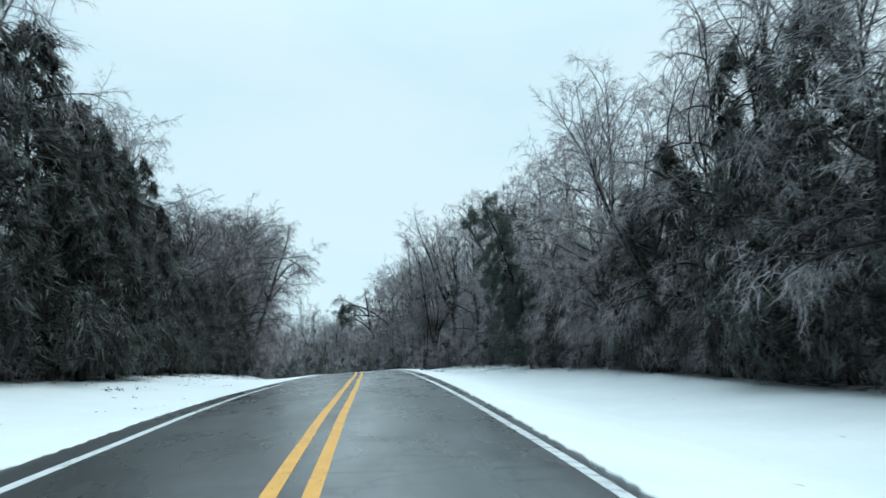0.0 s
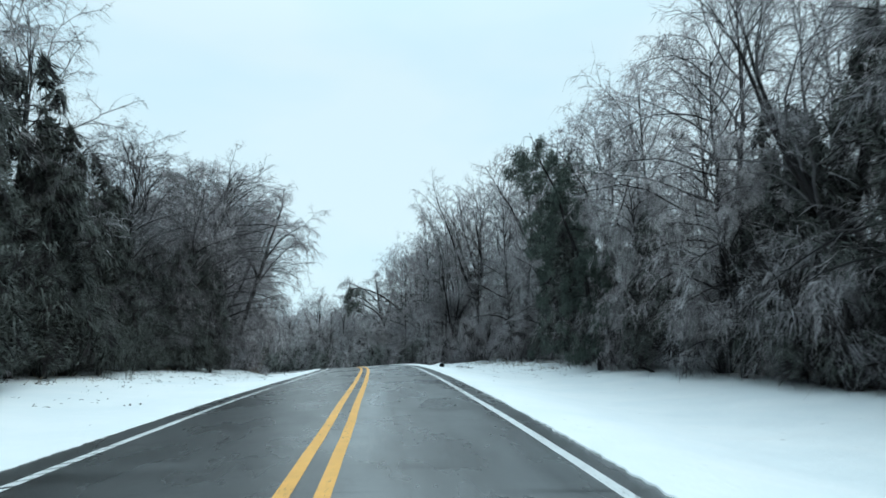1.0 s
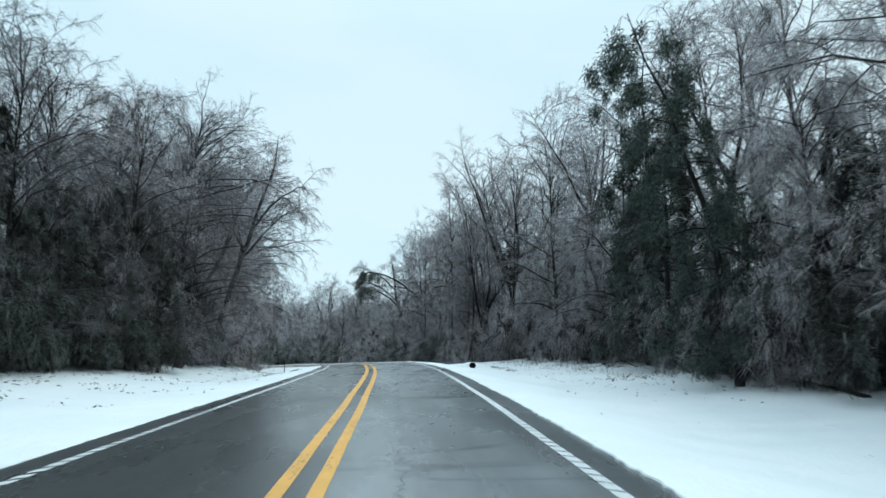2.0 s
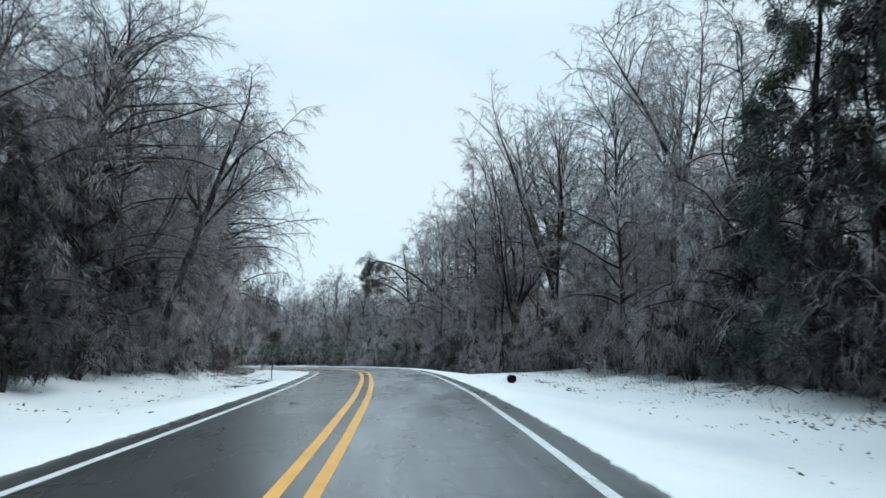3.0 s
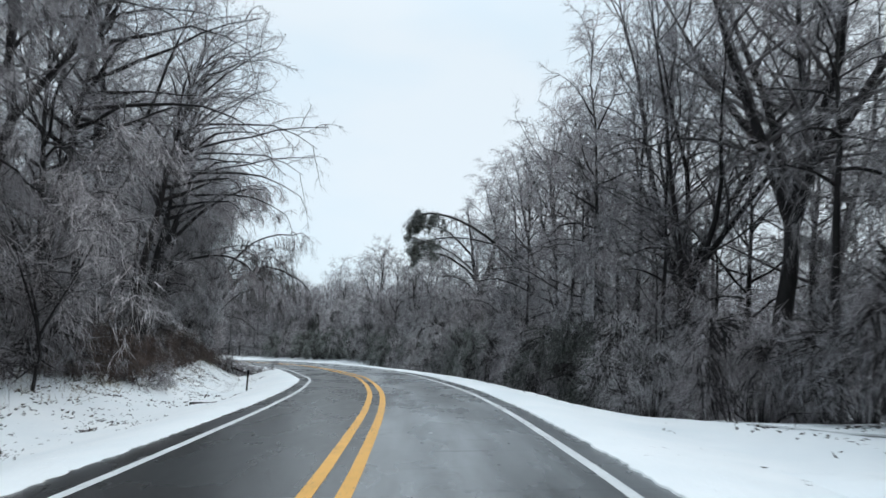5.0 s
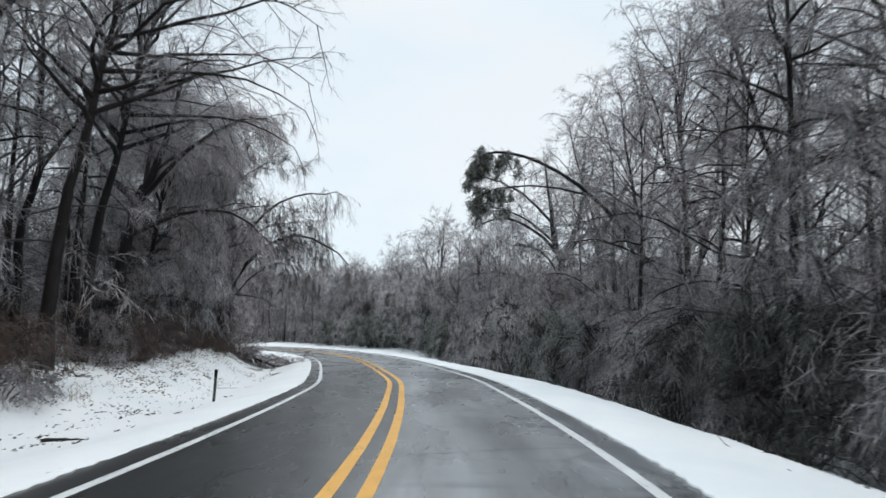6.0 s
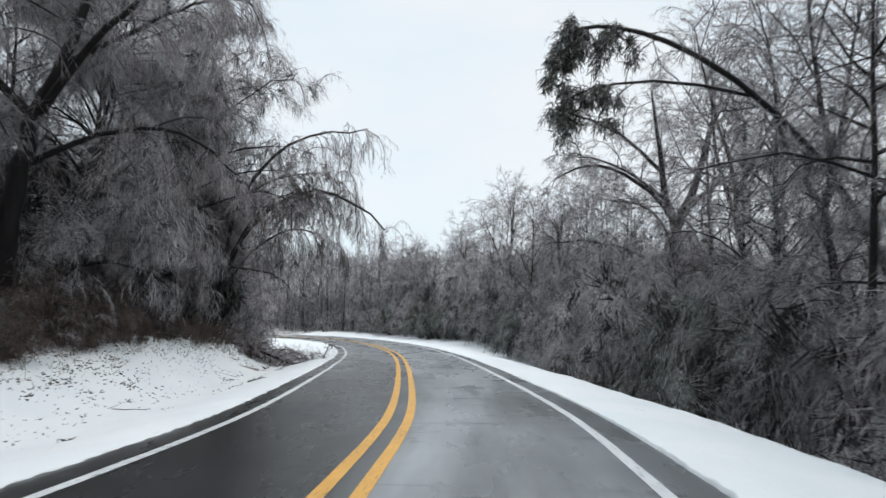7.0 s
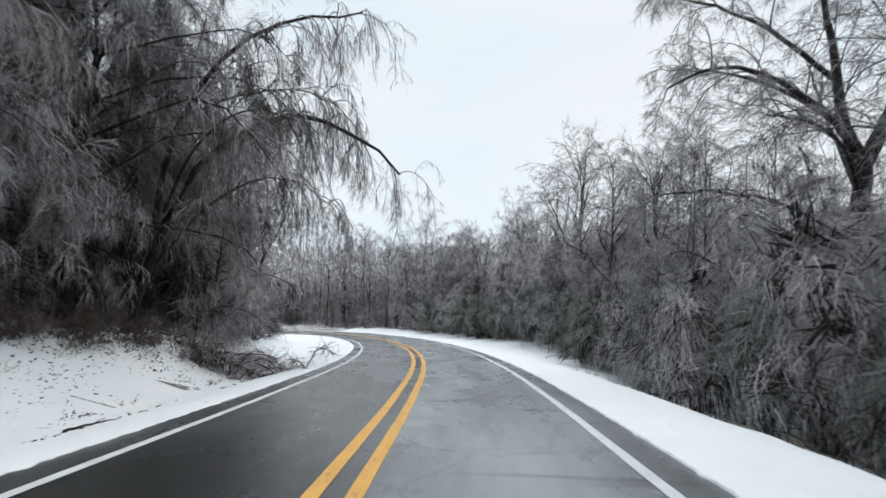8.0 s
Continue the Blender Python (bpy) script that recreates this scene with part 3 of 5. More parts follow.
def tapered(lines, r0, end=0.35):
    """Polylines with radii that shrink along them, for tube_arrays."""
    r = np.asarray(r0, float).reshape(-1, 1) * np.linspace(1, end, lines.shape[1])[None]
    return list(zip(lines, r))


def resampled(lines, n):
    """Polylines of any length as one array of n points each."""
    return np.array([along(np.asarray(l), np.linspace(0, 1, n))[0] for l in lines])


def twigs_on(rng, lines, per, length, radius, droop, spread=0.6, start=0.0):
    """Single fine blades along an array of polylines."""
    n, k = lines.shape[:2]
    i = np.repeat(np.arange(n), per)
    w = np.clip((start + (1 - start) * rng.random(n * per)) * (k - 1), 0, k - 1.001)
    j = w.astype(int)
    f = (w - j)[:, None]
    p = lines[i, j] * (1 - f) + lines[i, j + 1] * f
    d = unit(unit(lines[i, j + 1] - lines[i, j]) + rng.normal(0, spread, p.shape) + np.array([0, 0, -droop]))
    e = p + d * length * (0.4 + 0.9 * rng.random((n * per, 1)))
    return sliver_arrays(rng, p, e, radius * (0.7 + 0.6 * rng.random(n * per)))


def fine_branching(rng, limbs, subs, lets, per, droop, twig_len, twig_r, twig_droop):
    """Branches, branchlets and blades on limbs: the pieces of the branch mesh and of the crown mesh."""
    main = resampled(limbs, 8)
    br, bl = shoots(rng, main, subs, 0.18, 0.80, 0.42, 5, droop * 0.9, 0.16, 0.13, 0.5)
    lt, ll = shoots(rng, br, lets, 0.12, 0.75, 0.46, 3, droop * 1.2 + 0.05, 0.06, 0.14, 0.45, 0.5)
    branches = [tube_arrays(tapered(br, 0.010 + 0.0065 * bl), 3)]
    crown = [blade_arrays(rng, lt, 0.008 + 0.002 * ll), twigs_on(rng, lt, per, twig_len, twig_r, twig_droop),
             twigs_on(rng, br, per, twig_len, twig_r, twig_droop, start=0.3), twigs_on(rng, main, per, twig_len, twig_r, twig_droop, start=0.8)]
    return branches, crown


def make_tree(name, label, category, trunk_pieces, crown_pieces, crown_material, branch_pieces=None, limbs=()):
    root = new(name)
    for piece in limbs:
        new("limb", raw_mesh("limb", [piece], BARK)).parent = root
    t = new("trunk", raw_mesh("trunk", trunk_pieces, BARK))
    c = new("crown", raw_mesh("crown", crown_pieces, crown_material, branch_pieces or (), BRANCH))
    t.parent = c.parent = root
    return tagged(root, label, category, "trees beside the road")


def bare_tree(seed, height, spread, first=0.25, droop=0.2, limbs=16, subs=7, lets=6, per=9, lean=(0, 0), thick=0.013,
              twig_len=0.42, twig_r=0.0055, low=18, high=66, sides=7, stems=1, fork_at=0.35, material=None, twig_droop=0.35,
              label="bare deciduous tree with grey iced twigs", name="bare_tree", side_bias=0.0, sprays=0):
    """A leafless tree: trunk or forking stems, limbs, branches and a haze of twigs. side_bias: how much the limbs reach to +x."""
    rng = np.random.default_rng(seed)
    n = 9
    h = np.linspace(-0.4, height * (1.0 if stems == 1 else fork_at + 0.12), n)
    wob = np.cumsum(rng.normal(0, 0.010 * height, (n, 2)), axis=0) * np.linspace(0, 1, n)[:, None]
    u = (h / height).clip(0, 1)[:, None]
    trunk = np.column_stack([wob + np.array(lean) * u ** 1.4 * height, h])
    r0 = thick * height
    radii = r0 * (1 - (0.93 if stems == 1 else 0.45) * np.linspace(0, 1, n) ** 0.8)
    radii[0] *= 1.4
    big, mid = [(trunk, radii)], []
    if stems > 1:
        a0 = rng.random() * 6.28
        for k in range(stems):
            p, d = along(trunk, np.array([1.0 - 0.22 * k / stems]))
            az = a0 + k * 6.28 / stems + rng.normal(0, 0.3)
            t = 0.28 + 0.22 * rng.random()
            l = limb_line(rng, p[0], np.array([math.cos(az) * t + lean[0] + side_bias * 0.2, math.sin(az) * t + lean[1], 1.0]),
                          height * (1 - fork_at) * (0.8 + 0.25 * rng.random()), n - 1, 0.08, -0.06)
            big.append((l, r0 * 0.55 * (1 - 0.9 * np.linspace(0, 1, n))))
    az = rng.random() * 6.28
    for i in range(limbs):
        w = (i + rng.random()) / limbs
        if stems == 1:
            st, u = trunk, first + (0.97 - first) * w
        else:
            st, u = big[1 + i % stems][0], 0.05 + 0.9 * w
        p, d = along(st, np.array([u]))
        az += 2.4 + rng.normal(0, 0.4)
        el = radians(low + (high - low) * w + rng.normal(0, 8))
        way = np.array([math.cos(az) * math.cos(el) + side_bias, math.sin(az) * math.cos(el), math.sin(el)])
        ln = spread * (0.5 + 0.6 * math.sin(math.pi * (0.2 + 0.66 * w))) * (0.75 + 0.45 * rng.random()) * (1 + side_bias * math.cos(az))
        l = limb_line(rng, p[0], way, ln, 6, 0.17, droop)
        mid.append((l, max(0.026, r0 * (0.40 if stems == 1 else 0.26) * (1 - 0.55 * w)) * (1 - 0.86 * np.linspace(0, 1, 7))))
    apart = [tube_arrays([stem], sides) for stem in big[1:]] if sides > 5 else []
    trunk_pieces = [tube_arrays(big[:1] if apart else big, sides)] + ([tube_arrays(mid, 5)] if sides > 5 and not apart else [])
    tops = [l[n // 2:] for l, _ in (big if stems == 1 else big[1:])]
    branches, crown = fine_branching(rng, [l for l, _ in mid] + tops, subs, lets, per, droop, twig_len, twig_r, twig_droop)
    if sides <= 5 or apart:
        branches.append(tube_arrays(mid, 3 if sides <= 5 else 5))
    if sprays:
        centres, sizes = [], []
        for l, _ in mid:
            for u in (0.55, 0.8, 1.0):
                q, _d = along(l, np.array([u]))
                centres.append(q[0] - np.array([0, 0, 0.3]))
                sizes.append(np.array([0.62, 0.62, 0.95]) * (0.6 + 0.7 * rng.random()))
                centres[-1][2] = max(centres[-1][2], 0.16 * height + sizes[-1][2])
        crown.append(mass(rng, np.array(centres), np.array(sizes), sprays, 0.60, 0.0070, 1.0, 0.7))
        # smaller dark sprays inside: the crown's inner shade as colour
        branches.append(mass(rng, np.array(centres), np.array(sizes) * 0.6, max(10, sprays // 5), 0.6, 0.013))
    return make_tree(name, label, "tree", trunk_pieces, crown, material or TWIG, branches, apart)


def clumps(rng, centres, per, size, length, radius, sag=0.5):
    """Rounded hanging clumps of needle bundles."""
    n = len(centres) * per
    c = np.repeat(centres, per, axis=0)
    off = unit(rng.normal(0, 1, (n, 3))) * size * rng.random((n, 1)) ** 0.5 * np.array([0.8, 0.8, 1.15])
    p = c + off - np.array([0, 0, size * sag])
    d = unit(off * 0.5 / size + rng.normal(0, 0.5, (n, 3)) + np.array([0, 0, -0.55]))
    return [spike_arrays(p, p + d * length * (0.6 + 0.7 * rng.random((n, 1))), radius * (0.7 + 0.6 * rng.random(n)))]


def evergreen(seed, height, spread, name, label, material, first=0.12, droop=0.5, limbs=34, tufts=1600, tuft=0.45, lean=(0, 0),
              tuft_r=0.03, clump=None, taper=0.78):
    """A conifer whose boughs hang under the ice."""
    rng = np.random.default_rng(seed)
    n = 9
    h = np.linspace(-0.4, height, n)
    wob = np.cumsum(rng.normal(0, 0.010 * height, (n, 2)), axis=0)
    trunk = np.column_stack([wob + np.array(lean) * ((h / height).clip(0, 1)[:, None]) ** 2 * height, h])
    radii = 0.014 * height * (1 - 0.92 * np.linspace(0, 1, n))
    mid, small = [], []
    az = rng.random() * 6.28
    for i in range(limbs):
        w = (i + rng.random()) / limbs
        p, d = along(trunk, np.array([first + (0.98 - first) * w]))
        az += 2.4 + rng.normal(0, 0.5)
        el = radians(-5 + 30 * w + rng.normal(0, 9))
        way = np.array([math.cos(az) * math.cos(el), math.sin(az) * math.cos(el), math.sin(el)])
        ln = spread * (1.05 - taper * w ** 1.3) * (0.55 + 0.7 * rng.random())
        l = limb_line(rng, p[0], way, ln, 5, 0.10, droop)
        l[:, 2] = np.maximum(l[:, 2], 0.8)
        mid.append((l, 0.035 * (1.1 - 0.6 * w) * (1 - 0.85 * np.linspace(0, 1, 6))))
        for k in range(3):
            q, dd = along(l, np.array([0.25 + 0.75 * (k + rng.random()) / 3]))
            sub = limb_line(rng, q[0], unit(dd[0] * 0.7 + rng.normal(0, 0.6, 3)), ln * 0.32 * (0.6 + 0.7 * rng.random()), 3, 0.12, droop * 1.6)
            sub[:, 2] = np.maximum(sub[:, 2], 0.6)
            small.append((sub, 0.011 * (1 - 0.7 * np.linspace(0, 1, 4))))
    pieces = [tube_arrays([(trunk, radii)], 7), tube_arrays(mid, 4), tube_arrays(small, 3)]
    lines = [l for l, _ in small] + [l[3:] for l, _ in mid]
    if clump:
        centres = np.array([l[-1] for l, _ in small] + [l[-1] for l, _ in mid] + [l[3] for l, _ in mid[::2]])
        crown = [c for q in centres for c in clumps(rng, q[None], clump, 0.26 + 0.24 * rng.random(), 0.22, 0.017)]
    else:
        centres, sizes = [], []
        for k, (l, _) in enumerate(mid):
            w = k / limbs
            for u in (0.5, 0.8, 1.0):
                q, _d = along(l, np.array([u]))
                centres.append(q[0] - np.array([0, 0, 0.25]))
                sizes.append(np.array([0.50, 0.50, 0.75]) * (0.7 + 0.6 * rng.random()) * (1.15 - 0.6 * w) * spread / 2.8)
        centres, sizes = np.array(centres), np.array(sizes)
        centres[:, 2] = np.maximum(centres[:, 2], sizes[:, 2] * 0.9)
        crown = [mass(rng, centres, sizes, 100, tuft, tuft_r, 0.9, 0.45)]
        crown += twig_cloud(rng, lines, tufts, tuft, tuft_r * 0.7, 0.9, spread=0.5, forks=5, tip=0.4, bent=False)
        # bark-dark lobes within the boughs paint the shade of the interior
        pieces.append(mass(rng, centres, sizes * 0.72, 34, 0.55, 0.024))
    return make_tree(name, label, "tree", pieces, crown, material)


def shrub(seed, height, spread, stems=14, per=9, droop=0.9, material=None, twig_len=0.38, twig_r=0.0055,
          label="leafless shrub bowed down by a coat of ice"):
    """Arching stems that hang back to the ground."""
    rng = np.random.default_rng(seed)
    mid = []
    for i in range(stems):
        az = i * 2.4 + rng.normal(0, 0.3)
        el = radians(64 + rng.normal(0, 14))
        way = np.array([math.cos(az) * math.cos(el), math.sin(az) * math.cos(el), math.sin(el)])
        p = np.array([math.cos(az), math.sin(az), 0]) * 0.25 * rng.random() * spread + np.array([0, 0, -0.15])
        ln = (height * 1.0 + spread * 0.35) * (0.55 + 0.6 * rng.random())
        l = limb_line(rng, p, way, ln, 6, 0.10, droop * (0.5 + 0.6 * rng.random()) * 0.6)
        l[1:, 2] = np.maximum(l[1:, 2], 0.05)
        mid.append((l, 0.024 * (0.7 + 0.6 * rng.random()) * (1 - 0.8 * np.linspace(0, 1, 7))))
    branches, crown = fine_branching(rng, [l for l, _ in mid], 6, 5, per, droop * 0.8, twig_len, twig_r, 0.8)
    for v, _ in branches + crown:
        v[:, 2] = np.maximum(v[:, 2], 0.02)
    root = new("shrub")
    a = new("trunk", raw_mesh("trunk", [tube_arrays(mid, 3)], BARK))
    b = new("crown", raw_mesh("crown", crown, material or TWIG, branches, BRANCH))
    a.parent = b.parent = root
    return tagged(root, label, "shrub", "roadside shrubs")


def mound(seed, height, radius, lobes=20, per=420, label="mounded shrub weighed down in drooping pale iced sprays", material=None):
    """A thicket bowed right over by ice into a shaggy mound."""
    rng = np.random.default_rng(seed)
    centres, sizes = [], []
    for k in range(lobes):
        v = (k + 0.5) / lobes
        z = height * (0.12 + 0.70 * v)
        r = radius * 0.78 * math.sqrt(max(0.05, 1 - (z / height) ** 2)) * (0.65 + 0.6 * rng.random())
        az = k * 2.4 + rng.normal(0, 0.3)
        centres.append((r * math.cos(az), r * math.sin(az), z))
        sizes.append(np.array([0.33, 0.33, 0.40]) * radius * (0.65 + 0.7 * rng.random()))
    centres, sizes = np.array(centres), np.array(sizes)
    stems = []
    for c in centres:
        stems.append((curve_line([(c[0] * 0.1, c[1] * 0.1, -0.15), (c[0] * 0.4, c[1] * 0.4, c[2] * 0.75), tuple(c)], 6), 0.03 * (1 - 0.7 * np.linspace(0, 1, 6))))
    branches, fine = fine_branching(rng, [l[2:] + np.array([0, 0, 0.15]) for l, _ in stems], 6, 4, 8, 0.9, 0.40, 0.006, 0.9)
    for v, _ in fine + branches:
        v[:, 2] = np.maximum(v[:, 2], 0.02)
    # dark inner lobes, shade of the mound's hollows put into colour
    core = mass(rng, centres, sizes * 0.78, 120, 0.6, 0.015, 0.8, 0.4)
    root = new("shrub")
    a = new("trunk", raw_mesh("trunk", [tube_arrays(stems, 4)], BARK))
    b = new("crown", raw_mesh("crown", [mass(rng, centres, sizes, per, 0.55, 0.0068, 1.1, 0.6)] + fine, material or TWIG_PALE, branches + [core], BRANCH))
    a.parent = b.parent = root
    return tagged(root, label, "shrub", "roadside shrubs")


def mound(seed, height, radius, lobes=18, per=330, label="mounded shrub weighed down in drooping pale iced sprays", material=None):
    """A thicket bowed right over by ice into a shaggy mound."""
    rng = np.random.default_rng(seed)
    centres, sizes = [], []
    for k in range(lobes):
        v = (k + 0.5) / lobes
        z = height * (0.12 + 0.70 * v)
        r = radius * 0.72 * math.sqrt(max(0.05, 1 - (z / height) ** 2)) * (0.8 + 0.4 * rng.random())
        az = k * 2.4 + rng.normal(0, 0.3)
        centres.append((r * math.cos(az), r * math.sin(az), z))
        sizes.append(np.array([0.36, 0.36, 0.44]) * radius * (0.75 + 0.5 * rng.random()))
    centres, sizes = np.array(centres), np.array(sizes)
    stems = []
    for c in centres:
        stems.append((curve_line([(c[0] * 0.1, c[1] * 0.1, -0.15), (c[0] * 0.4, c[1] * 0.4, c[2] * 0.75), tuple(c)], 6), 0.03 * (1 - 0.7 * np.linspace(0, 1, 6))))
    fine = twig_cloud(rng, [l[2:] + np.array([0, 0, 0.2]) for l, _ in stems], 150, 1.3, 0.010, 0.9, spread=0.7, forks=8, bent=False, tip=0.5)
    root = new("shrub")
    # besides the stems, a bark-dark inner shell painted as the thicket's shade
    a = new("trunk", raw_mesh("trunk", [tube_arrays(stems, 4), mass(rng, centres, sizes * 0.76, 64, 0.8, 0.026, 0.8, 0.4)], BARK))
    b = new("crown", raw_mesh("crown", [mass(rng, centres, sizes, per, 0.60, 0.0072, 1.1, 0.55)] + fine, material or TWIG_PALE))
    a.parent = b.parent = root
    return tagged(root, label, "shrub", "roadside shrubs")


def curve_line(points, n):
    """A smooth polyline through control points (Catmull-Rom)."""
    P = np.array(points, float)
    P = np.vstack([2 * P[0] - P[1], P, 2 * P[-1] - P[-2]])
    u = np.linspace(0, len(P) - 3 - 1e-6, n)
    i = u.astype(int)
    f = (u - i)[:, None]
    a, b, c, d = P[i], P[i + 1], P[i + 2], P[i + 3]
    return 0.5 * (2 * b + (c - a) * f + (2 * a - 5 * b + 4 * c - d) * f ** 2 + (3 * b - a - 3 * c + d) * f ** 3)


def stand(ob, s, d, turn=None, scale=1.0, tall=None, sink=0.05):
    """Put a tree or shrub on the ground at (s, d); the first one itself, a later one as a copy."""
    x, y, z, h = ground_at(s * U, d * U)
    turn = placing.uniform(0, 360) if turn is None else turn + math.degrees(h)
    m = Matrix.LocRotScale((x, y, z - sink), Euler((0, 0, radians(turn))), (scale, scale, tall or scale))
    if not ob.get("stands"):
        ob["stands"] = 1
        ob.matrix_basis = m
        return ob
    c = copy_thing(ob, Matrix.Identity(4))
    c.matrix_basis = m
    return c


placing = random.Random(7)

# kinds
oak = bare_tree(11, 20, 5.6, droop=0.05, limbs=64, subs=7, lets=6, per=9, thick=0.021, stems=7, fork_at=0.34, low=30, high=72,
                label="broad bare oak with many rising grey limbs")
bare_a = bare_tree(21, 15, 4.8, first=0.24, limbs=28, low=25, high=72)
bare_b = bare_tree(22, 17, 4.0, stems=3, fork_at=0.4, limbs=28, thick=0.013, low=30, high=72)
bare_c = bare_tree(23, 14, 5.0, first=0.16, limbs=30, droop=0.28, twig_droop=0.6, low=20, high=70)
bare_d = bare_tree(28, 13.5, 4.8, first=0.14, limbs=30, droop=0.24, twig_droop=0.5, low=18, high=70, material=TWIG_DARK,
                  label="bare tree with a rounded crown of dark wet twigs")
reach = bare_tree(25, 18, 5.2, first=0.50, limbs=32, per=10, droop=0.12, twig_droop=0.6, low=28, high=72, lean=(0.10, 0), side_bias=0.28,
                  thick=0.017, label="tall bare tree whose iced limbs reach over the road")
droopy = bare_tree(26, 13, 5.0, first=0.18, limbs=34, sprays=230, droop=0.55, twig_droop=1.2, low=25, high=72, lean=(0.06, 0),
                   material=TWIG_PALE, label="bare tree hung with drooping sprays of pale iced twigs")
droopy_grey = bare_tree(29, 13, 5.0, first=0.20, limbs=34, sprays=230, droop=0.45, twig_droop=1.0, low=25, high=72, lean=(0.10, 0), side_bias=0.15,
                        label="bare tree hung with drooping sprays of grey iced twigs")
fan = bare_tree(27, 16, 4.2, stems=5, fork_at=0.24, limbs=36, droop=0.04, low=38, high=78, thick=0.016,
                label="bare tree fanning upward in many fine limbs")
slim = bare_tree(24, 16, 2.8, first=0.40, limbs=18, subs=6, lets=5, thick=0.010, label="slim bare tree with a straight dark trunk")
# far trees: the pale ice colour also paints in the mist of distance
far_a = bare_tree(31, 16, 4.6, limbs=18, subs=5, lets=4, per=7, twig_len=0.8, twig_r=0.011, sides=5, low=25, high=74, material=TWIG_PALE)
far_b = bare_tree(32, 14, 4.4, limbs=18, subs=5, lets=4, per=7, twig_len=0.8, twig_r=0.011, sides=5, first=0.10, low=20, high=70, material=TWIG_PALE)
pine = evergreen(41, 12.8, 2.5, "pine_tree", "dark green pine with ice-laden drooping clumps", NEEDLE, first=0.17, limbs=42, droop=0.62, clump=110, taper=0.22,
                 lean=(-0.24, 0))
cedar = evergreen(42, 9.0, 2.9, "cedar_tree", "dark cedar with boughs hanging under ice", CEDAR, first=0.08, limbs=34, tufts=220, tuft=0.32, tuft_r=0.014,
                  droop=0.9)
cedar_b = evergreen(43, 6.5, 2.8, "cedar_tree", "low dark cedar with boughs hanging under ice", CEDAR, first=0.06, limbs=27, tufts=170, tuft=0.32,
                    tuft_r=0.014, droop=1.0, taper=0.6)
sapling = bare_tree(33, 7.5, 2.9, first=0.05, limbs=20, subs=4, lets=4, per=7, sprays=95, droop=0.4, twig_droop=0.8, low=25, high=72,
                    sides=5, thick=0.010, label="bushy bare sapling drooping under ice")
sapling_b = bare_tree(34, 6.5, 3.2, stems=3, fork_at=0.12, limbs=20, subs=4, lets=4, per=7, sprays=95, droop=0.5, twig_droop=1.0, low=25,
                      high=66, sides=5, thick=0.010, material=TWIG_PALE, label="bushy many-stemmed sapling under pale ice")
bush_a = shrub(51, 3.6, 3.0)
bush_b = shrub(52, 2.8, 2.6)
bush_c = mound(53, 4.6, 2.6)
bush_e = mound(55, 3.2, 2.2, lobes=15, label="mounded grey thicket bowed down by ice", material=TWIG)
bush_f = mound(57, 4.0, 2.6, material=CEDAR, label="dense dark green evergreen thicket weighed down by ice")
bush_g = mound(58, 3.8, 2.5, lobes=24, material=ICED_NEEDLE, label="frosted grey-green evergreen shrub with drooping sprays")
bush_d = shrub(54, 1.5, 1.9, stems=12, twig_len=0.3)
rusty = shrub(56, 2.0, 1.9, stems=14, per=14, twig_len=0.3, twig_r=0.008, material=RUST, label="low shrub still holding rusty brown dead leaves")

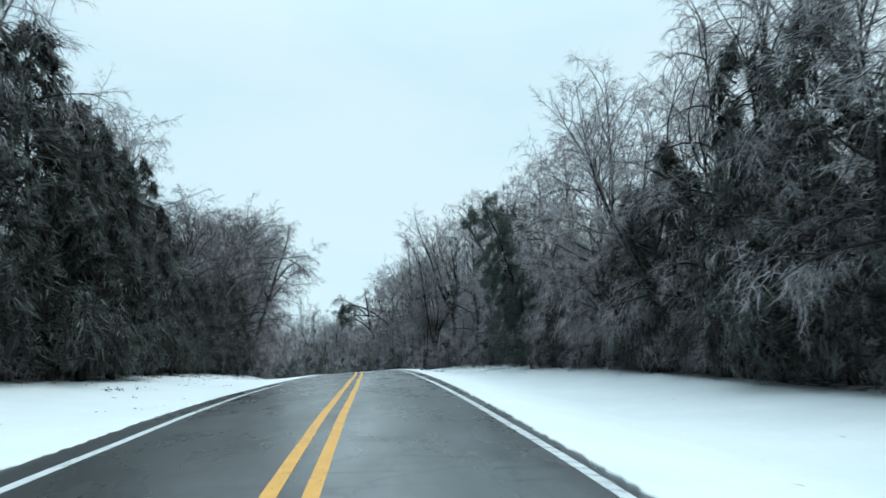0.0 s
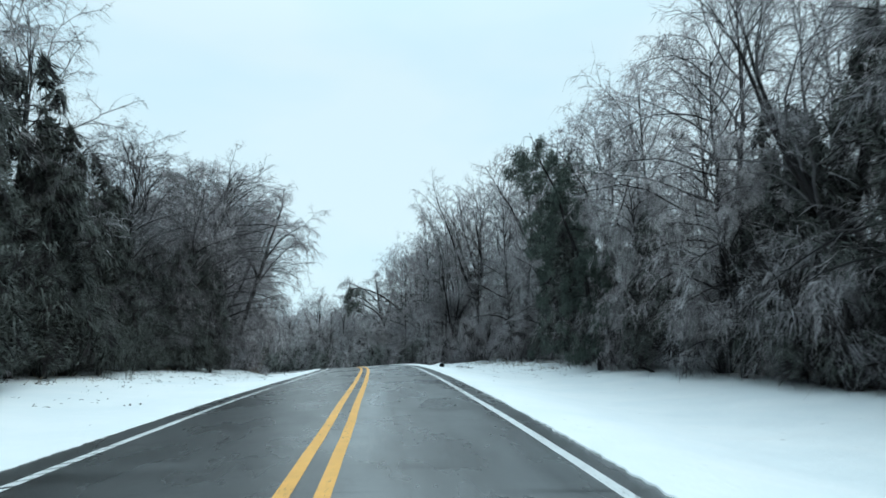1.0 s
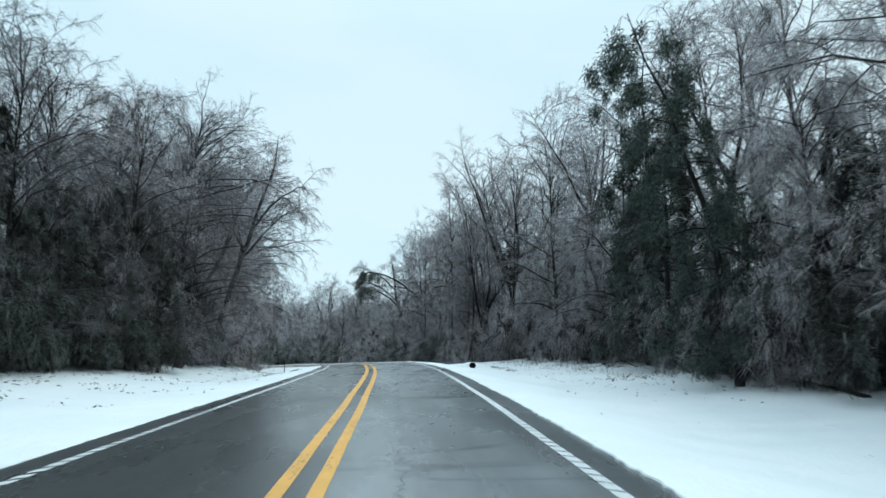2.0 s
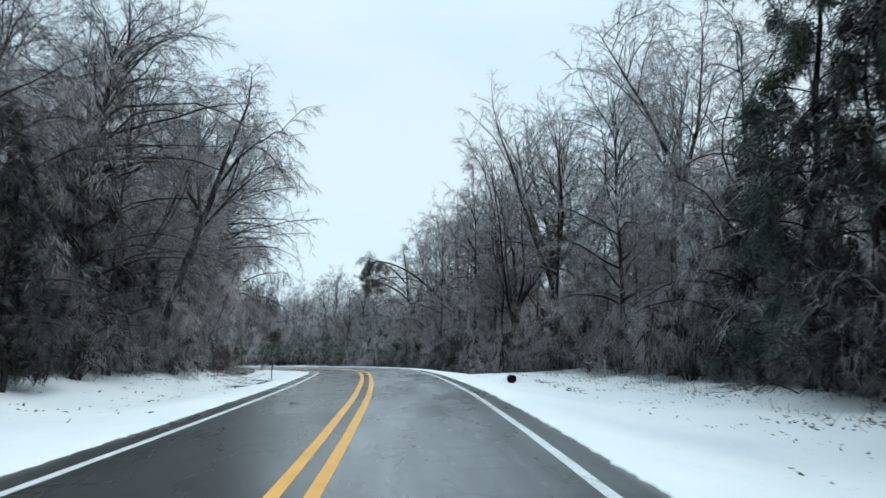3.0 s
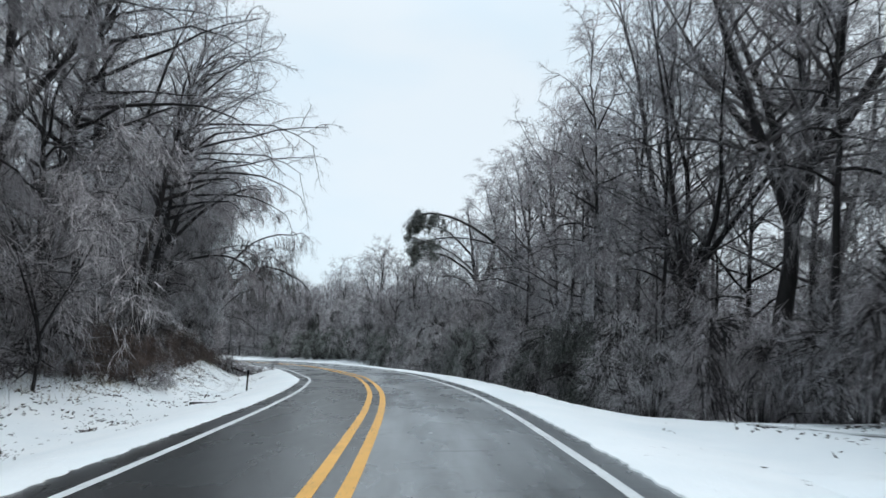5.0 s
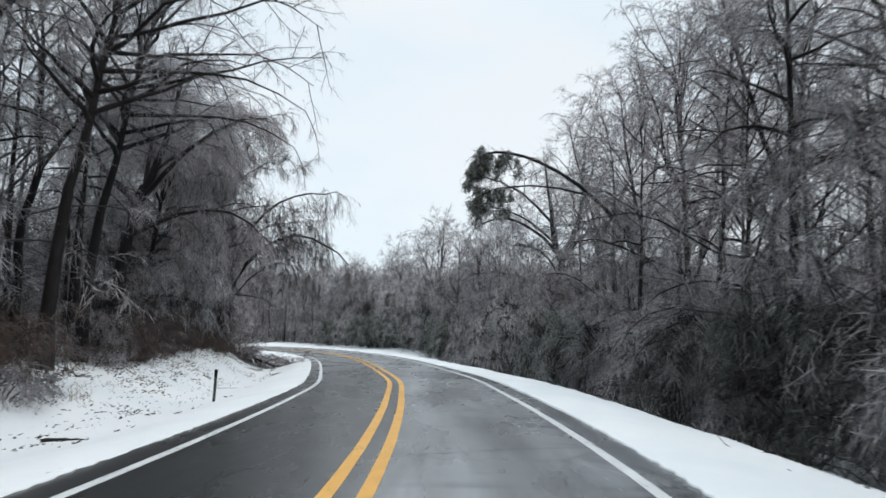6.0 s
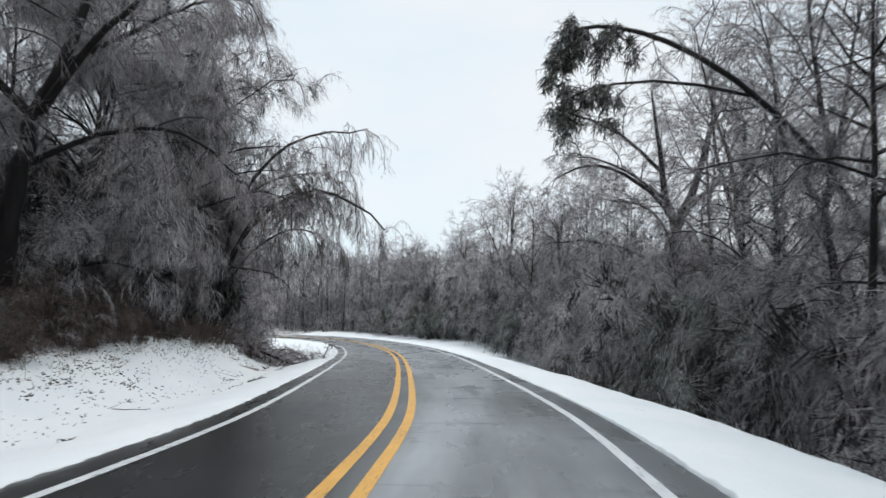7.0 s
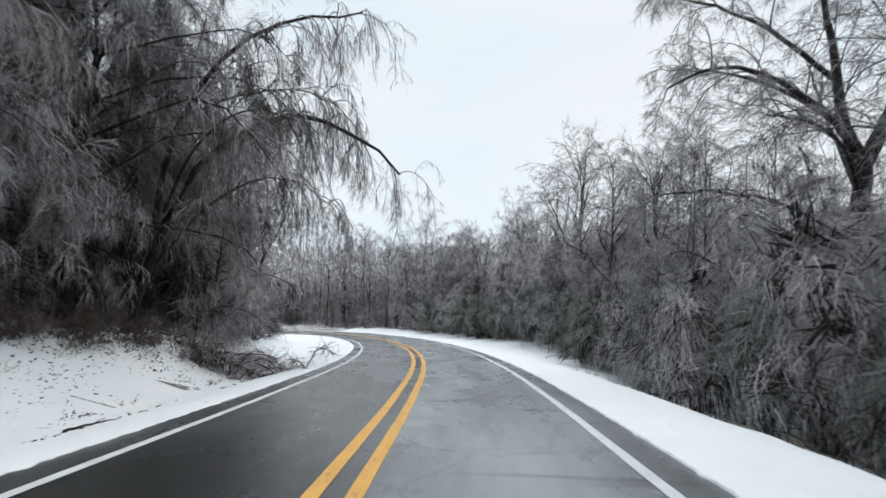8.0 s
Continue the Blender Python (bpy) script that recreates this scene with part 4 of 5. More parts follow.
# trees that stand out, by their places along the road
for ob, s, d, sc, turn in [
    # east side
    (cedar, 7.0, 15.0, 1.4, 0), (bare_c, 12.0, 14.5, 1.25, 0), (cedar, 13.5, 14.0, 1.3, 50), (cedar, 17.0, 14.0, 1.5, 0), (bare_a, 19.5, 15.0, 1.1, 0),
    (cedar, 21.0, 13.6, 1.2, 80), (bush_e, 27.0, 13.0, 1.35, 0), (bush_e, 23.0, 14.2, 1.2, 90), (fan, 26.0, 12.4, 0.86, 150), (cedar, 27.5, 12.6, 1.0, 30), (droopy, 30.5, 12.2, 0.62, 150), (bare_c, 32.5, 12.8, 1.0, 70),
    (cedar_b, 35.5, 12.6, 1.2, 0), (bush_e, 37.8, 11.6, 0.9, 0), (cedar_b, 40.6, 11.4, 0.7, 0), (bush_f, 36.4, 13.0, 0.95, 0), (pine, 39.2, 10.7, 1.0, 0), (droopy, 37.5, 12.4, 0.75, 180), (bare_b, 42.5, 12.0, 0.85, 0), (cedar, 46.5, 12.0, 1.3, 0),
    (pine, 50.0, 12.8, 1.2, 70), (bare_c, 53.5, 13.0, 1.0, 0), (bare_b, 57.6, 12.4, 1.05, 40), (bare_a, 62.5, 12.6, 1.05, 40), (slim, 70.6, 12.0, 1.15, 0),
    (oak, 73.6, 12.4, 1.0, 20), (fan, 77.0, 10.8, 1.08, 60), (slim, 77.5, 10.6, 1.0, 0), (slim, 80.8, 11.4, 1.25, 0), (slim, 82.4, 10.2, 1.3, 120), (fan, 79.4, 12.2, 1.22, 30), (bare_c, 85.6, 10.8, 1.05, 60),
    (bare_b, 86.5, 12.6, 1.1, 70), (slim, 88.0, 11.5, 1.15, 10), (bare_a, 91.0, 12.5, 1.25, 0), (slim, 92.5, 10.8, 1.1, 90), (bare_b, 98.0, 14.0, 1.15, 90),
    (droopy, 101.5, 10.5, 0.55, 180), (droopy, 107.5, 11.0, 0.6, 160), (bare_b, 107.0, 17.0, 1.25, 200), (bare_c, 114.5, 11.0, 0.75, 0),
    (bare_a, 119.0, 11.5, 0.8, 0), (bare_c, 126.0, 11.5, 0.95, 0), (bare_a, 131.5, 12.2, 1.0, 60), (bare_b, 138.0, 13.5, 0.9, 60),
    (cedar, 10.5, 15.0, 1.3, 10), (cedar, 24.0, 13.8, 1.1, 200), (cedar, 30.0, 14.0, 1.2, 120), (cedar, 53.0, 14.0, 1.3, 0), (cedar, 56.5, 15.5, 1.3, 60),
    (cedar, 117.0, 12.0, 0.8, 60), (cedar, 124.0, 12.5, 0.8, 10),
    
    (droopy, 128.0, 11.6, 0.62, 180), (sapling_b, 133.0, 11.2, 1.25, 0), (droopy, 137.0, 12.0, 0.6, 150), (sapling_b, 142.0, 11.6, 1.3, 90), (cedar_b, 151.0, 10.2, 0.75, 0),
    (bare_a, 146.0, 13.0, 0.8, 0), (bare_c, 152.5, 13.6, 0.8, 40), (bare_b, 158.0, 13.0, 0.75, 90), (bare_c, 164.0, 13.4, 0.85, 10), (bare_a, 169.5, 13.8, 0.8, 70),
    (bare_c, 175.5, 13.2, 0.85, 200), (bare_b, 181.0, 13.8, 0.8, 0), (bare_c, 187.0, 13.4, 0.85, 120), (bare_a, 193.0, 13.6, 0.85, 0),
    (bare_c, 85.0, 13.0, 1.15, 140),
    (bush_f, 79.0, 10.0, 1.05, 0), (bush_f, 82.0, 9.8, 1.2, 80), (bush_f, 85.4, 9.6, 1.15, 160), (bush_e, 88.5, 9.8, 1.4, 240), (bush_e, 91.8, 10.0, 1.3, 30),
    (bush_g, 95.0, 9.4, 1.1, 0), (bush_g, 98.6, 9.2, 1.2, 70), (bush_c, 102.2, 9.0, 1.25, 0), (bush_g, 105.0, 9.8, 1.2, 160), (bush_c, 108.2, 9.6, 1.3, 90),
    (bush_c, 111.6, 10.0, 1.2, 200), (bush_g, 115.0, 10.2, 1.1, 20), (bush_c, 118.4, 10.4, 1.1, 0), (bush_g, 121.6, 10.2, 1.15, 110), (bush_g, 127.0, 10.6, 1.15, 220),
    (bush_c, 130.5, 10.8, 1.1, 45), (bush_g, 135.0, 11.0, 1.2, 0), (bush_g, 144.0, 11.4, 1.2, 90),
    (bush_e, 54.0, 13.8, 1.1, 0), (bush_e, 56.8, 13.1, 1.2, 70), (bush_c, 59.4, 13.5, 0.8, 0), (bush_e, 62.4, 12.9, 0.8, 160), (bush_e, 65.2, 12.7, 0.75, 0), (bush_b, 68.2, 12.0, 0.7, 50), (bush_b, 71.0, 11.4, 0.7, 150),
    (bush_e, 40.0, 13.2, 1.1, 0), (bush_c, 43.4, 13.6, 0.8, 100), (bush_e, 47.0, 13.8, 1.1, 30), (bush_e, 50.4, 14.0, 1.1, 200),
    (bare_b, 97.0, 16.5, 1.15, 0),
    (bare_c, 69.5, 16.2, 1.1, 60), (bare_a, 65.5, 17.0, 1.1, 80), (bare_b, 75.5, 16.4, 1.1, 30), (sapling, 66.5, 15.4, 1.3, 0), (sapling_b, 70.8, 15.8, 1.3, 50),
    (sapling, 73.6, 15.6, 1.2, 120), (droopy, 63.5, 15.6, 0.65, 180), (sapling_b, 68.4, 14.2, 0.9, 200), (bare_c, 78.0, 14.6, 1.15, 0),
    (bare_c, 100.5, 13.6, 1.0, 90), (bare_c, 104.0, 14.2, 1.0, 10),
    (cedar, 19.0, 13.4, 1.5, 140), (bare_c, 22.5, 13.6, 1.1, 0), (cedar, 25.5, 13.2, 1.3, 60),
    (cedar_b, 123.0, 10.4, 0.9, 0), (cedar_b, 131.0, 11.0, 1.0, 90), (cedar_b, 139.5, 11.2, 1.0, 180), (cedar_b, 146.5, 11.4, 0.9, 30),
    (cedar, 128.5, 12.6, 0.9, 0), (cedar, 134.5, 13.0, 1.0, 90), (cedar, 141.5, 12.8, 0.9, 30), (cedar, 149.0, 12.6, 0.95, 200), (cedar, 156.0, 12.4, 0.9, 0), (bush_g, 149.0, 10.8, 1.1, 0),
    (bush_g, 155.0, 10.8, 1.2, 120), (bush_c, 161.0, 11.0, 1.1, 0), (bush_g, 167.0, 11.2, 1.2, 60), (droopy, 160.0, 13.0, 0.8, 0), (droopy, 170.0, 13.2, 0.85, 90), (cedar, 166.0, 13.4, 1.0, 0),
    # west side
    (reach, 56.5, -12.9, 0.80, 5), (bare_b, 59.5, -13.5, 0.86, 0), (cedar, 57.0, -13.0, 0.9, 0), (cedar, 66.0, -13.4, 1.0, 90), (cedar_b, 72.5, -13.4, 1.1, 0),
    (cedar, 113.5, -12.6, 1.05, 40), (cedar, 118.5, -12.4, 0.95, 0), (bush_e, 92.0, -12.4, 0.6, 0), (bush_e, 94.4, -12.6, 0.55, 90), (bush_b, 96.4, -12.4, 0.7, 200), (bush_b, 90.2, -12.2, 0.6, 40), (bush_e, 98.8, -12.8, 0.55, 10),
    (sapling_b, 72.9, -10.9, 1.15, 0), (bush_d, 80.8, -10.2, 0.9, 0), (rusty, 97.5, -11.4, 0.55, 30), (rusty, 100.6, -11.2, 0.6, 200), (rusty, 103.8, -10.9, 0.5, 90), (rusty, 106.0, -10.4, 0.55, 10), (rusty, 109.0, -10.2, 0.6, 140),
    (rusty, 93.8, -11.6, 0.6, 70), (rusty, 111.5, -9.0, 0.5, 300), (bush_d, 104.8, -11.6, 0.6, 0), (bush_d, 98.6, -12.4, 0.7, 120),
    (cedar, 15.0, -12.6, 1.6, 90), (cedar, 20.5, -11.8, 1.5, 160), (cedar, 25.0, -11.4, 1.35, 250), (cedar, 29.0, -13.8, 1.3, 20), (cedar, 41.5, -13.4, 1.05, 70),
    (cedar, 9.0, -11.5, 1.3, 20), (droopy, 13.0, -13.4, 0.95, 20), (cedar, 12.6, -11.4, 1.3, 140), (cedar, 17.0, -11.3, 1.25, 20), (bare_a, 20.0, -13.0, 1.1, 0), (cedar, 23.5, -11.0, 1.15, 60),
    (cedar, 25.8, -10.8, 1.1, 90), (cedar, 30.5, -13.2, 0.95, 90), (bare_d, 35.0, -14.0, 1.0, 0), (cedar, 34.5, -13.0, 1.05, 140), (cedar_b, 37.0, -13.0, 1.1, 0), (cedar, 39.5, -13.8, 1.2, 10), (cedar, 47.0, -11.8, 0.9, 10), (cedar, 43.0, -12.6, 0.72, 0),
    (bare_d, 44.5, -13.0, 0.8, 0), (bare_d, 42.0, -12.6, 0.82, 0), (bare_d, 46.5, -14.2, 0.80, 90), (bare_d, 49.0, -11.5, 0.85, 0), (bare_d, 51.5, -12.4, 0.86, 200), (bare_d, 54.5, -11.0, 0.95, 50),
    (droopy, 50.5, -13.6, 0.9, 0), (cedar, 49.3, -10.4, 0.75, 0), (cedar, 44.2, -12.2, 0.85, 200), (cedar, 38.0, -12.2, 1.0, 90), (cedar, 33.2, -12.0, 1.1, 30),
    (cedar, 27.6, -11.6, 1.25, 120), (cedar, 22.0, -11.2, 1.2, 0), (bush_f, 35.6, -12.4, 0.9, 0), (bush_f, 41.2, -12.6, 0.9, 90), (bush_f, 46.8, -11.6, 0.75, 30), (bare_d, 57.5, -11.2, 0.9, 120), (fan, 60.5, -11.6, 0.82, 0),
    (bush_e, 56.0, -11.8, 0.95, 0), (bush_e, 58.8, -12.0, 0.9, 80), (bush_e, 61.6, -11.6, 0.9, 160), (bush_e, 64.2, -10.6, 0.75, 240), (bush_e, 67.0, -11.8, 0.95, 20), (bush_e, 69.8, -12.0, 0.9, 100),
    (droopy, 66.5, -12.6, 0.8, 0), (bare_a, 77.0, -12.8, 1.05, 90),
    (reach, 91.0, -12.8, 0.95, 8), (droopy, 102.0, -13.6, 1.1, 0), (droopy_grey, 107.6, -11.9, 1.15, 0), (bush_e, 105.5, -12.8, 0.8, 0), (bush_e, 101.6, -12.9, 0.75, 90), (bush_e, 109.0, -12.4, 0.8, 200),
    (bare_b, 72.0, -12.0, 1.05, 0), (reach, 79.0, -13.8, 0.98, -10), (bare_b, 82.5, -13.5, 1.1, 0), (reach, 87.5, -12.6, 1.0, 5), (slim, 92.6, -13.6, 1.0, 0), (slim, 94.8, -14.6, 1.1, 90), (bare_b, 91.0, -15.0, 1.0, 0), (slim, 84.8, -13.4, 1.05, 200),
    (droopy, 100.5, -13.2, 1.1, 20), (cedar, 113.4, -12.4, 1.6, 0), (cedar, 50.0, -11.6, 0.95, 30), (cedar, 55.0, -12.2, 1.0, 60), (cedar, 59.0, -12.8, 1.1, 200), (cedar, 26.5, -12.2, 1.3, 200), (cedar, 33.0, -13.0, 1.4, 20), (droopy, 108.5, -13.6, 1.1, 0), (cedar, 108.5, -13.0, 1.3, 0), (bare_c, 113.5, -13.0, 1.0, 0),
    (rusty, 81.2, -11.2, 1.1, 0), (rusty, 83.2, -12.0, 1.0, 90), (rusty, 78.5, -12.0, 1.2, 200), (rusty, 95.6, -12.4, 1.0, 0), (rusty, 99.0, -12.2, 1.05, 60), (rusty, 92.6, -12.0, 0.9, 0), (rusty, 97.2, -13.0, 1.1, 200), (rusty, 101.2, -12.6, 1.0, 20),
    (bush_d, 112.6, -8.2, 0.95, 0), (bush_d, 111.2, -9.4, 0.9, 70), (bush_b, 114.0, -9.6, 0.7, 20), (rusty, 102.5, -12.0, 0.7, 150), (rusty, 107.5, -11.4, 0.6, 20),
    (bare_a, 118.0, -13.5, 0.95, 0), (droopy, 121.0, -11.5, 0.8, 0), (bare_c, 127.0, -12.0, 0.9, 0), (bare_b, 134.0, -11.5, 0.85, 0),
]:
    stand(ob, s, d, turn, sc)


def local_frame(s, d):
    x, y, z, h = ground_at(s * U, d * U)
    return pose(x, y, z, 0, 0, math.degrees(h))


def arching_pine():
    """A pine bent over by the ice, its head hanging towards the road."""
    rng = np.random.default_rng(61)
    main = curve_line([(5.2, 0.6, -1.0), (4.3, 0.5, 3.0), (2.2, 0.3, 7.0), (-0.4, 0, 10.2), (-3.2, -0.1, 12.5), (-5.6, -0.1, 13.7), (-7.4, -0.1, 14.1),
                       (-8.7, -0.1, 14.0), (-9.5, -0.1, 13.4)], 17)
    low = curve_line([(-2.6, 0, 12.0), (-5.2, 0.1, 12.4), (-7.4, 0.1, 12.2), (-8.5, 0.1, 11.9), (-9.2, 0.1, 11.4)], 7)
    mid = [(low, 0.07 * (1 - 0.8 * np.linspace(0, 1, 7)))]
    tips = []
    for st, k0, k1, n in ((main, 0.70, 1.0, 15), (low, 0.40, 1.0, 11)):
        for k in range(n):
            q, d = along(st, np.array([k0 + (k1 - k0) * (k + rng.random()) / n]))
            l = limb_line(rng, q[0], unit(d[0] + rng.normal(0, 0.8, 3) + np.array([0, 0, 0.3])), 0.5 + 1.1 * rng.random(), 6, 0.14, 0.9)
            mid.append((l, 0.022 * (1 - 0.7 * np.linspace(0, 1, 7))))
            tips += [(l[-1], 0.24 + 0.26 * rng.random()), (l[3], 0.14 + 0.2 * rng.random())]
    for k in range(16):
        q, d = along(main, np.array([0.25 + 0.45 * rng.random()]))
        l = limb_line(rng, q[0], unit(rng.normal(0, 1, 3) * np.array([1, 1, 0.3])), 1.2 + rng.random(), 6, 0.15, 0.7)
        mid.append((l, 0.02 * (1 - 0.7 * np.linspace(0, 1, 7))))
    crown = [c for q, r in tips for c in clumps(rng, np.array([q]), int(40 + 180 * r), r, 0.30, 0.024, 0.7)]
    tw = twig_cloud(rng, [l for l, _ in mid], 500, 0.6, 0.012, 0.6, forks=5, bent=False)
    ob = make_tree("pine_tree", "pine bent over in an arch, needle clumps hanging", "tree",
                   [tube_arrays([(main, 0.17 * (1 - 0.72 * np.linspace(0, 1, 17)))], 8)], crown, ICED_NEEDLE, [tube_arrays(mid[1:], 4)] + tw,
                   [tube_arrays(mid[:1], 6)])
    ob.matrix_basis = local_frame(96.5, 12.5)


def weeping_tree():
    """A tree leaning over the road, curtains of iced twigs hanging from its limbs."""
    rng = np.random.default_rng(62)
    limbs = [curve_line([(px * 1.06, py, pz) for px, py, pz in c], 11) for c in (
        [(0, 0, -0.4), (0.8, 0.2, 2.8), (1.9, 0.4, 5.8), (3.3, 0.7, 7.5), (5.0, 0.9, 8.3), (6.6, 1.0, 8.2), (8.0, 1.0, 7.5), (9.3, 1.0, 6.3)],
        [(0.8, 0.2, 2.8), (1.3, -0.4, 6.0), (2.4, -0.8, 8.8), (4.2, -1.0, 10.6), (6.2, -1.2, 11.4), (8.0, -1.2, 11.6)],
        [(0.5, 0.1, 1.8), (1.8, 1.4, 4.4), (3.4, 2.4, 6.0), (5.0, 3.2, 6.2), (6.4, 3.6, 5.2)],
        [(0.8, 0.2, 2.8), (0.6, 1.2, 6.0), (1.4, 2.2, 9.4), (2.8, 3.0, 11.6)],
        [(1.3, -0.2, 4.4), (2.6, -1.2, 6.6), (4.4, -1.8, 7.8), (6.0, -2.0, 7.6)],
        [(2.2, -0.6, 8.0), (3.6, 0.4, 9.0), (5.2, 0.8, 9.4), (6.8, 0.9, 9.0)],
        [(0.2, 0.0, 1.2), (-0.6, 1.0, 5.0), (0.2, 1.6, 9.0), (1.2, 1.8, 12.5)],
    )]
    limbs = [l + rng.normal(0, 0.07, l.shape) * np.linspace(0, 1, 11)[:, None] for l in limbs]
    radii = [0.19, 0.14, 0.08, 0.09, 0.07, 0.06, 0.10]
    mid, hang = [], []
    for st in limbs:
        for k in range(26):
            q, d = along(st, np.array([0.25 + 0.75 * (k + rng.random()) / 26]))
            l = limb_line(rng, q[0], unit(d[0] * 0.9 + rng.normal(0, 0.7, 3) + np.array([0, 0, 0.15])), 0.8 + 1.5 * rng.random(), 6, 0.14, 0.9)
            mid.append((l, 0.024 * (1 - 0.75 * np.linspace(0, 1, 7))))
            for j in range(6):
                q2, d2 = along(l, np.array([0.25 + 0.75 * rng.random()]))
                hl = limb_line(rng, q2[0], unit(d2[0] + rng.normal(0, 0.5, 3)), 0.6 + 1.3 * rng.random(), 4, 0.10, 1.3)
                hang.append((hl, 0.010 * (1 - 0.7 * np.linspace(0, 1, 5))))
    tw = twig_cloud(rng, [l for l, _ in hang] + [l for l, _ in mid], 5200, 0.65, 0.0075, 1.3, spread=0.45, forks=10, bent=False)
    tubes = [tube_arrays([(l, r * (1 - 0.78 * np.linspace(0, 1, 11)))], 7) for l, r in zip(limbs, radii)]
    ob = make_tree("bare_tree", "leaning bare tree with curtains of iced hanging twigs", "tree",
                   tubes[:1], tw, TWIG_DARK, [tube_arrays(mid, 4), tube_arrays(hang, 3)], tubes[1:])
    ob.matrix_basis = local_frame(110.0, -11.2)


def fallen_limb():
    """A broken crown lying at the foot of the bank."""
    rng = np.random.default_rng(63)
    main = curve_line([(-3.2, 1.0, 1.1), (-1.4, 0.4, 0.9), (0.2, -0.2, 0.35), (1.4, -0.6, 0.12), (2.2, -0.8, 0.25)], 9)
    mid = []
    for k in range(60):
        q, d = along(main, np.array([rng.random()]))
        l = limb_line(rng, q[0], unit(d[0] * 0.6 + rng.normal(0, 0.7, 3) + np.array([0, 0, 0.35])), 0.8 + 1.5 * rng.random(), 6, 0.16, 0.6)
        l[:, 2] = np.maximum(l[:, 2], 0.03)
        mid.append((l, 0.026 * (1 - 0.75 * np.linspace(0, 1, 7))))
    tw = twig_cloud(rng, [l for l, _ in mid], 1500, 0.5, 0.010, 0.3, forks=6, bent=False)
    root = new("fallen_branch")
    a = new("limb", raw_mesh("limb", [tube_arrays([(main, 0.09 * (1 - 0.6 * np.linspace(0, 1, 9)))], 7), tube_arrays(mid, 4)], BARK))
    b = new("crown", raw_mesh("crown", tw, TWIG))
    a.parent = b.parent = root
    tagged(root, "dark fallen tree limb lying on the snowy bank", "branch")
    root.matrix_basis = local_frame(111.4, -7.4) @ Matrix.Scale(1.25, 4)


def shaped_tree(seed, curves, radii, label, limbs=9, sag=0.3, sub=1.6, material=None, hang=0.4, low=0.25, subs=6, lets=5, per=9):
    """A bare tree on stems of its own shape: (x, y, z) control points in metres from its foot."""
    rng = np.random.default_rng(seed)
    n = 12
    stems = [curve_line(c, n) for c in curves]
    stems = [l + rng.normal(0, 0.06, l.shape) * np.linspace(0.1, 1, n)[:, None] for l in stems]
    mid = []
    for i, st in enumerate(stems):
        for k in range(limbs if i else limbs // 2):
            u0 = low if i else 0.6
            u = u0 + (1 - u0) * (k + rng.random()) / limbs
            q, d = along(st, np.array([u]))
            way = unit(d[0] * 0.8 + rng.normal(0, 0.65, 3) + np.array([0, 0, 0.3]))
            l = limb_line(rng, q[0], way, 1.5 * sub * (0.5 + 0.9 * rng.random()) * (1.25 - 0.5 * u), 6, 0.14, sag)
            mid.append((l, 0.040 * (1.2 - 0.6 * u) * (1 - 0.75 * np.linspace(0, 1, 7))))
    branches, crown = fine_branching(rng, [l for l, _ in mid] + [l[6:] for l in stems[1:]], subs, lets, per, sag, 0.42, 0.0055, hang)
    taper = [0.42 if i == 0 else 0.80 for i in range(len(stems))]
    tubes = [tube_arrays([(l, r * (1 - a * np.linspace(0, 1, n)))], 8) for l, r, a in zip(stems, radii, taper)]
    return make_tree("bare_tree", label, "tree", tubes[:1], crown, material or TWIG, branches + [tube_arrays(mid, 4)], tubes[1:])


def old_oak(s, d):
    ob = shaped_tree(64, (
        [(0.2, 0, -0.4), (0.3, 0, 3.0), (0.4, 0, 6.5), (0.6, 0, 10.8)],
        [(0.6, 0, 10.2), (-0.1, 0.3, 12.4), (-0.4, 0.5, 15.7), (-0.9, 0.8, 19.0)],
        [(0.6, 0, 10.4), (1.5, -0.4, 12.8), (2.2, -0.6, 15.8), (3.0, -1.0, 19.0)],
        [(0.5, 0, 10.4), (-0.8, -0.4, 11.8), (-2.6, -0.6, 13.0), (-4.4, -0.8, 13.7), (-6.2, -1.0, 13.4), (-7.6, -1.2, 12.6)],
        [(0.4, 0, 7.4), (-2.3, 0.5, 8.8), (-4.8, 1.0, 9.3), (-7.2, 1.2, 9.1)],
        [(-0.3, 0.4, 13.8), (-2.4, 1.2, 16.0), (-4.8, 1.6, 17.2), (-6.8, 2.0, 17.6)],
        [(0.8, 0, 10.8), (3.0, 0.6, 12.8), (5.5, 1.0, 14.2), (8.0, 1.2, 15.0)],
        [(0.5, 0, 9.0), (1.4, 2.6, 11.8), (2.0, 4.6, 14.2), (2.2, 5.8, 16.5)],
        [(0.0, 0.3, 12.0), (-1.8, 2.0, 14.0), (-3.6, 3.4, 15.0), (-5.4, 4.0, 15.2)],
        [(0.5, 0, 8.6), (-1.4, -1.8, 10.4), (-3.2, -2.6, 11.2), (-5.0, -3.0, 11.2)],
    ), (0.52, 0.30, 0.32, 0.17, 0.11, 0.13, 0.17, 0.14, 0.11, 0.10), "old bare oak with a thick dark forked trunk", limbs=10, sub=1.9)
    ob.matrix_basis = local_frame(s, d)


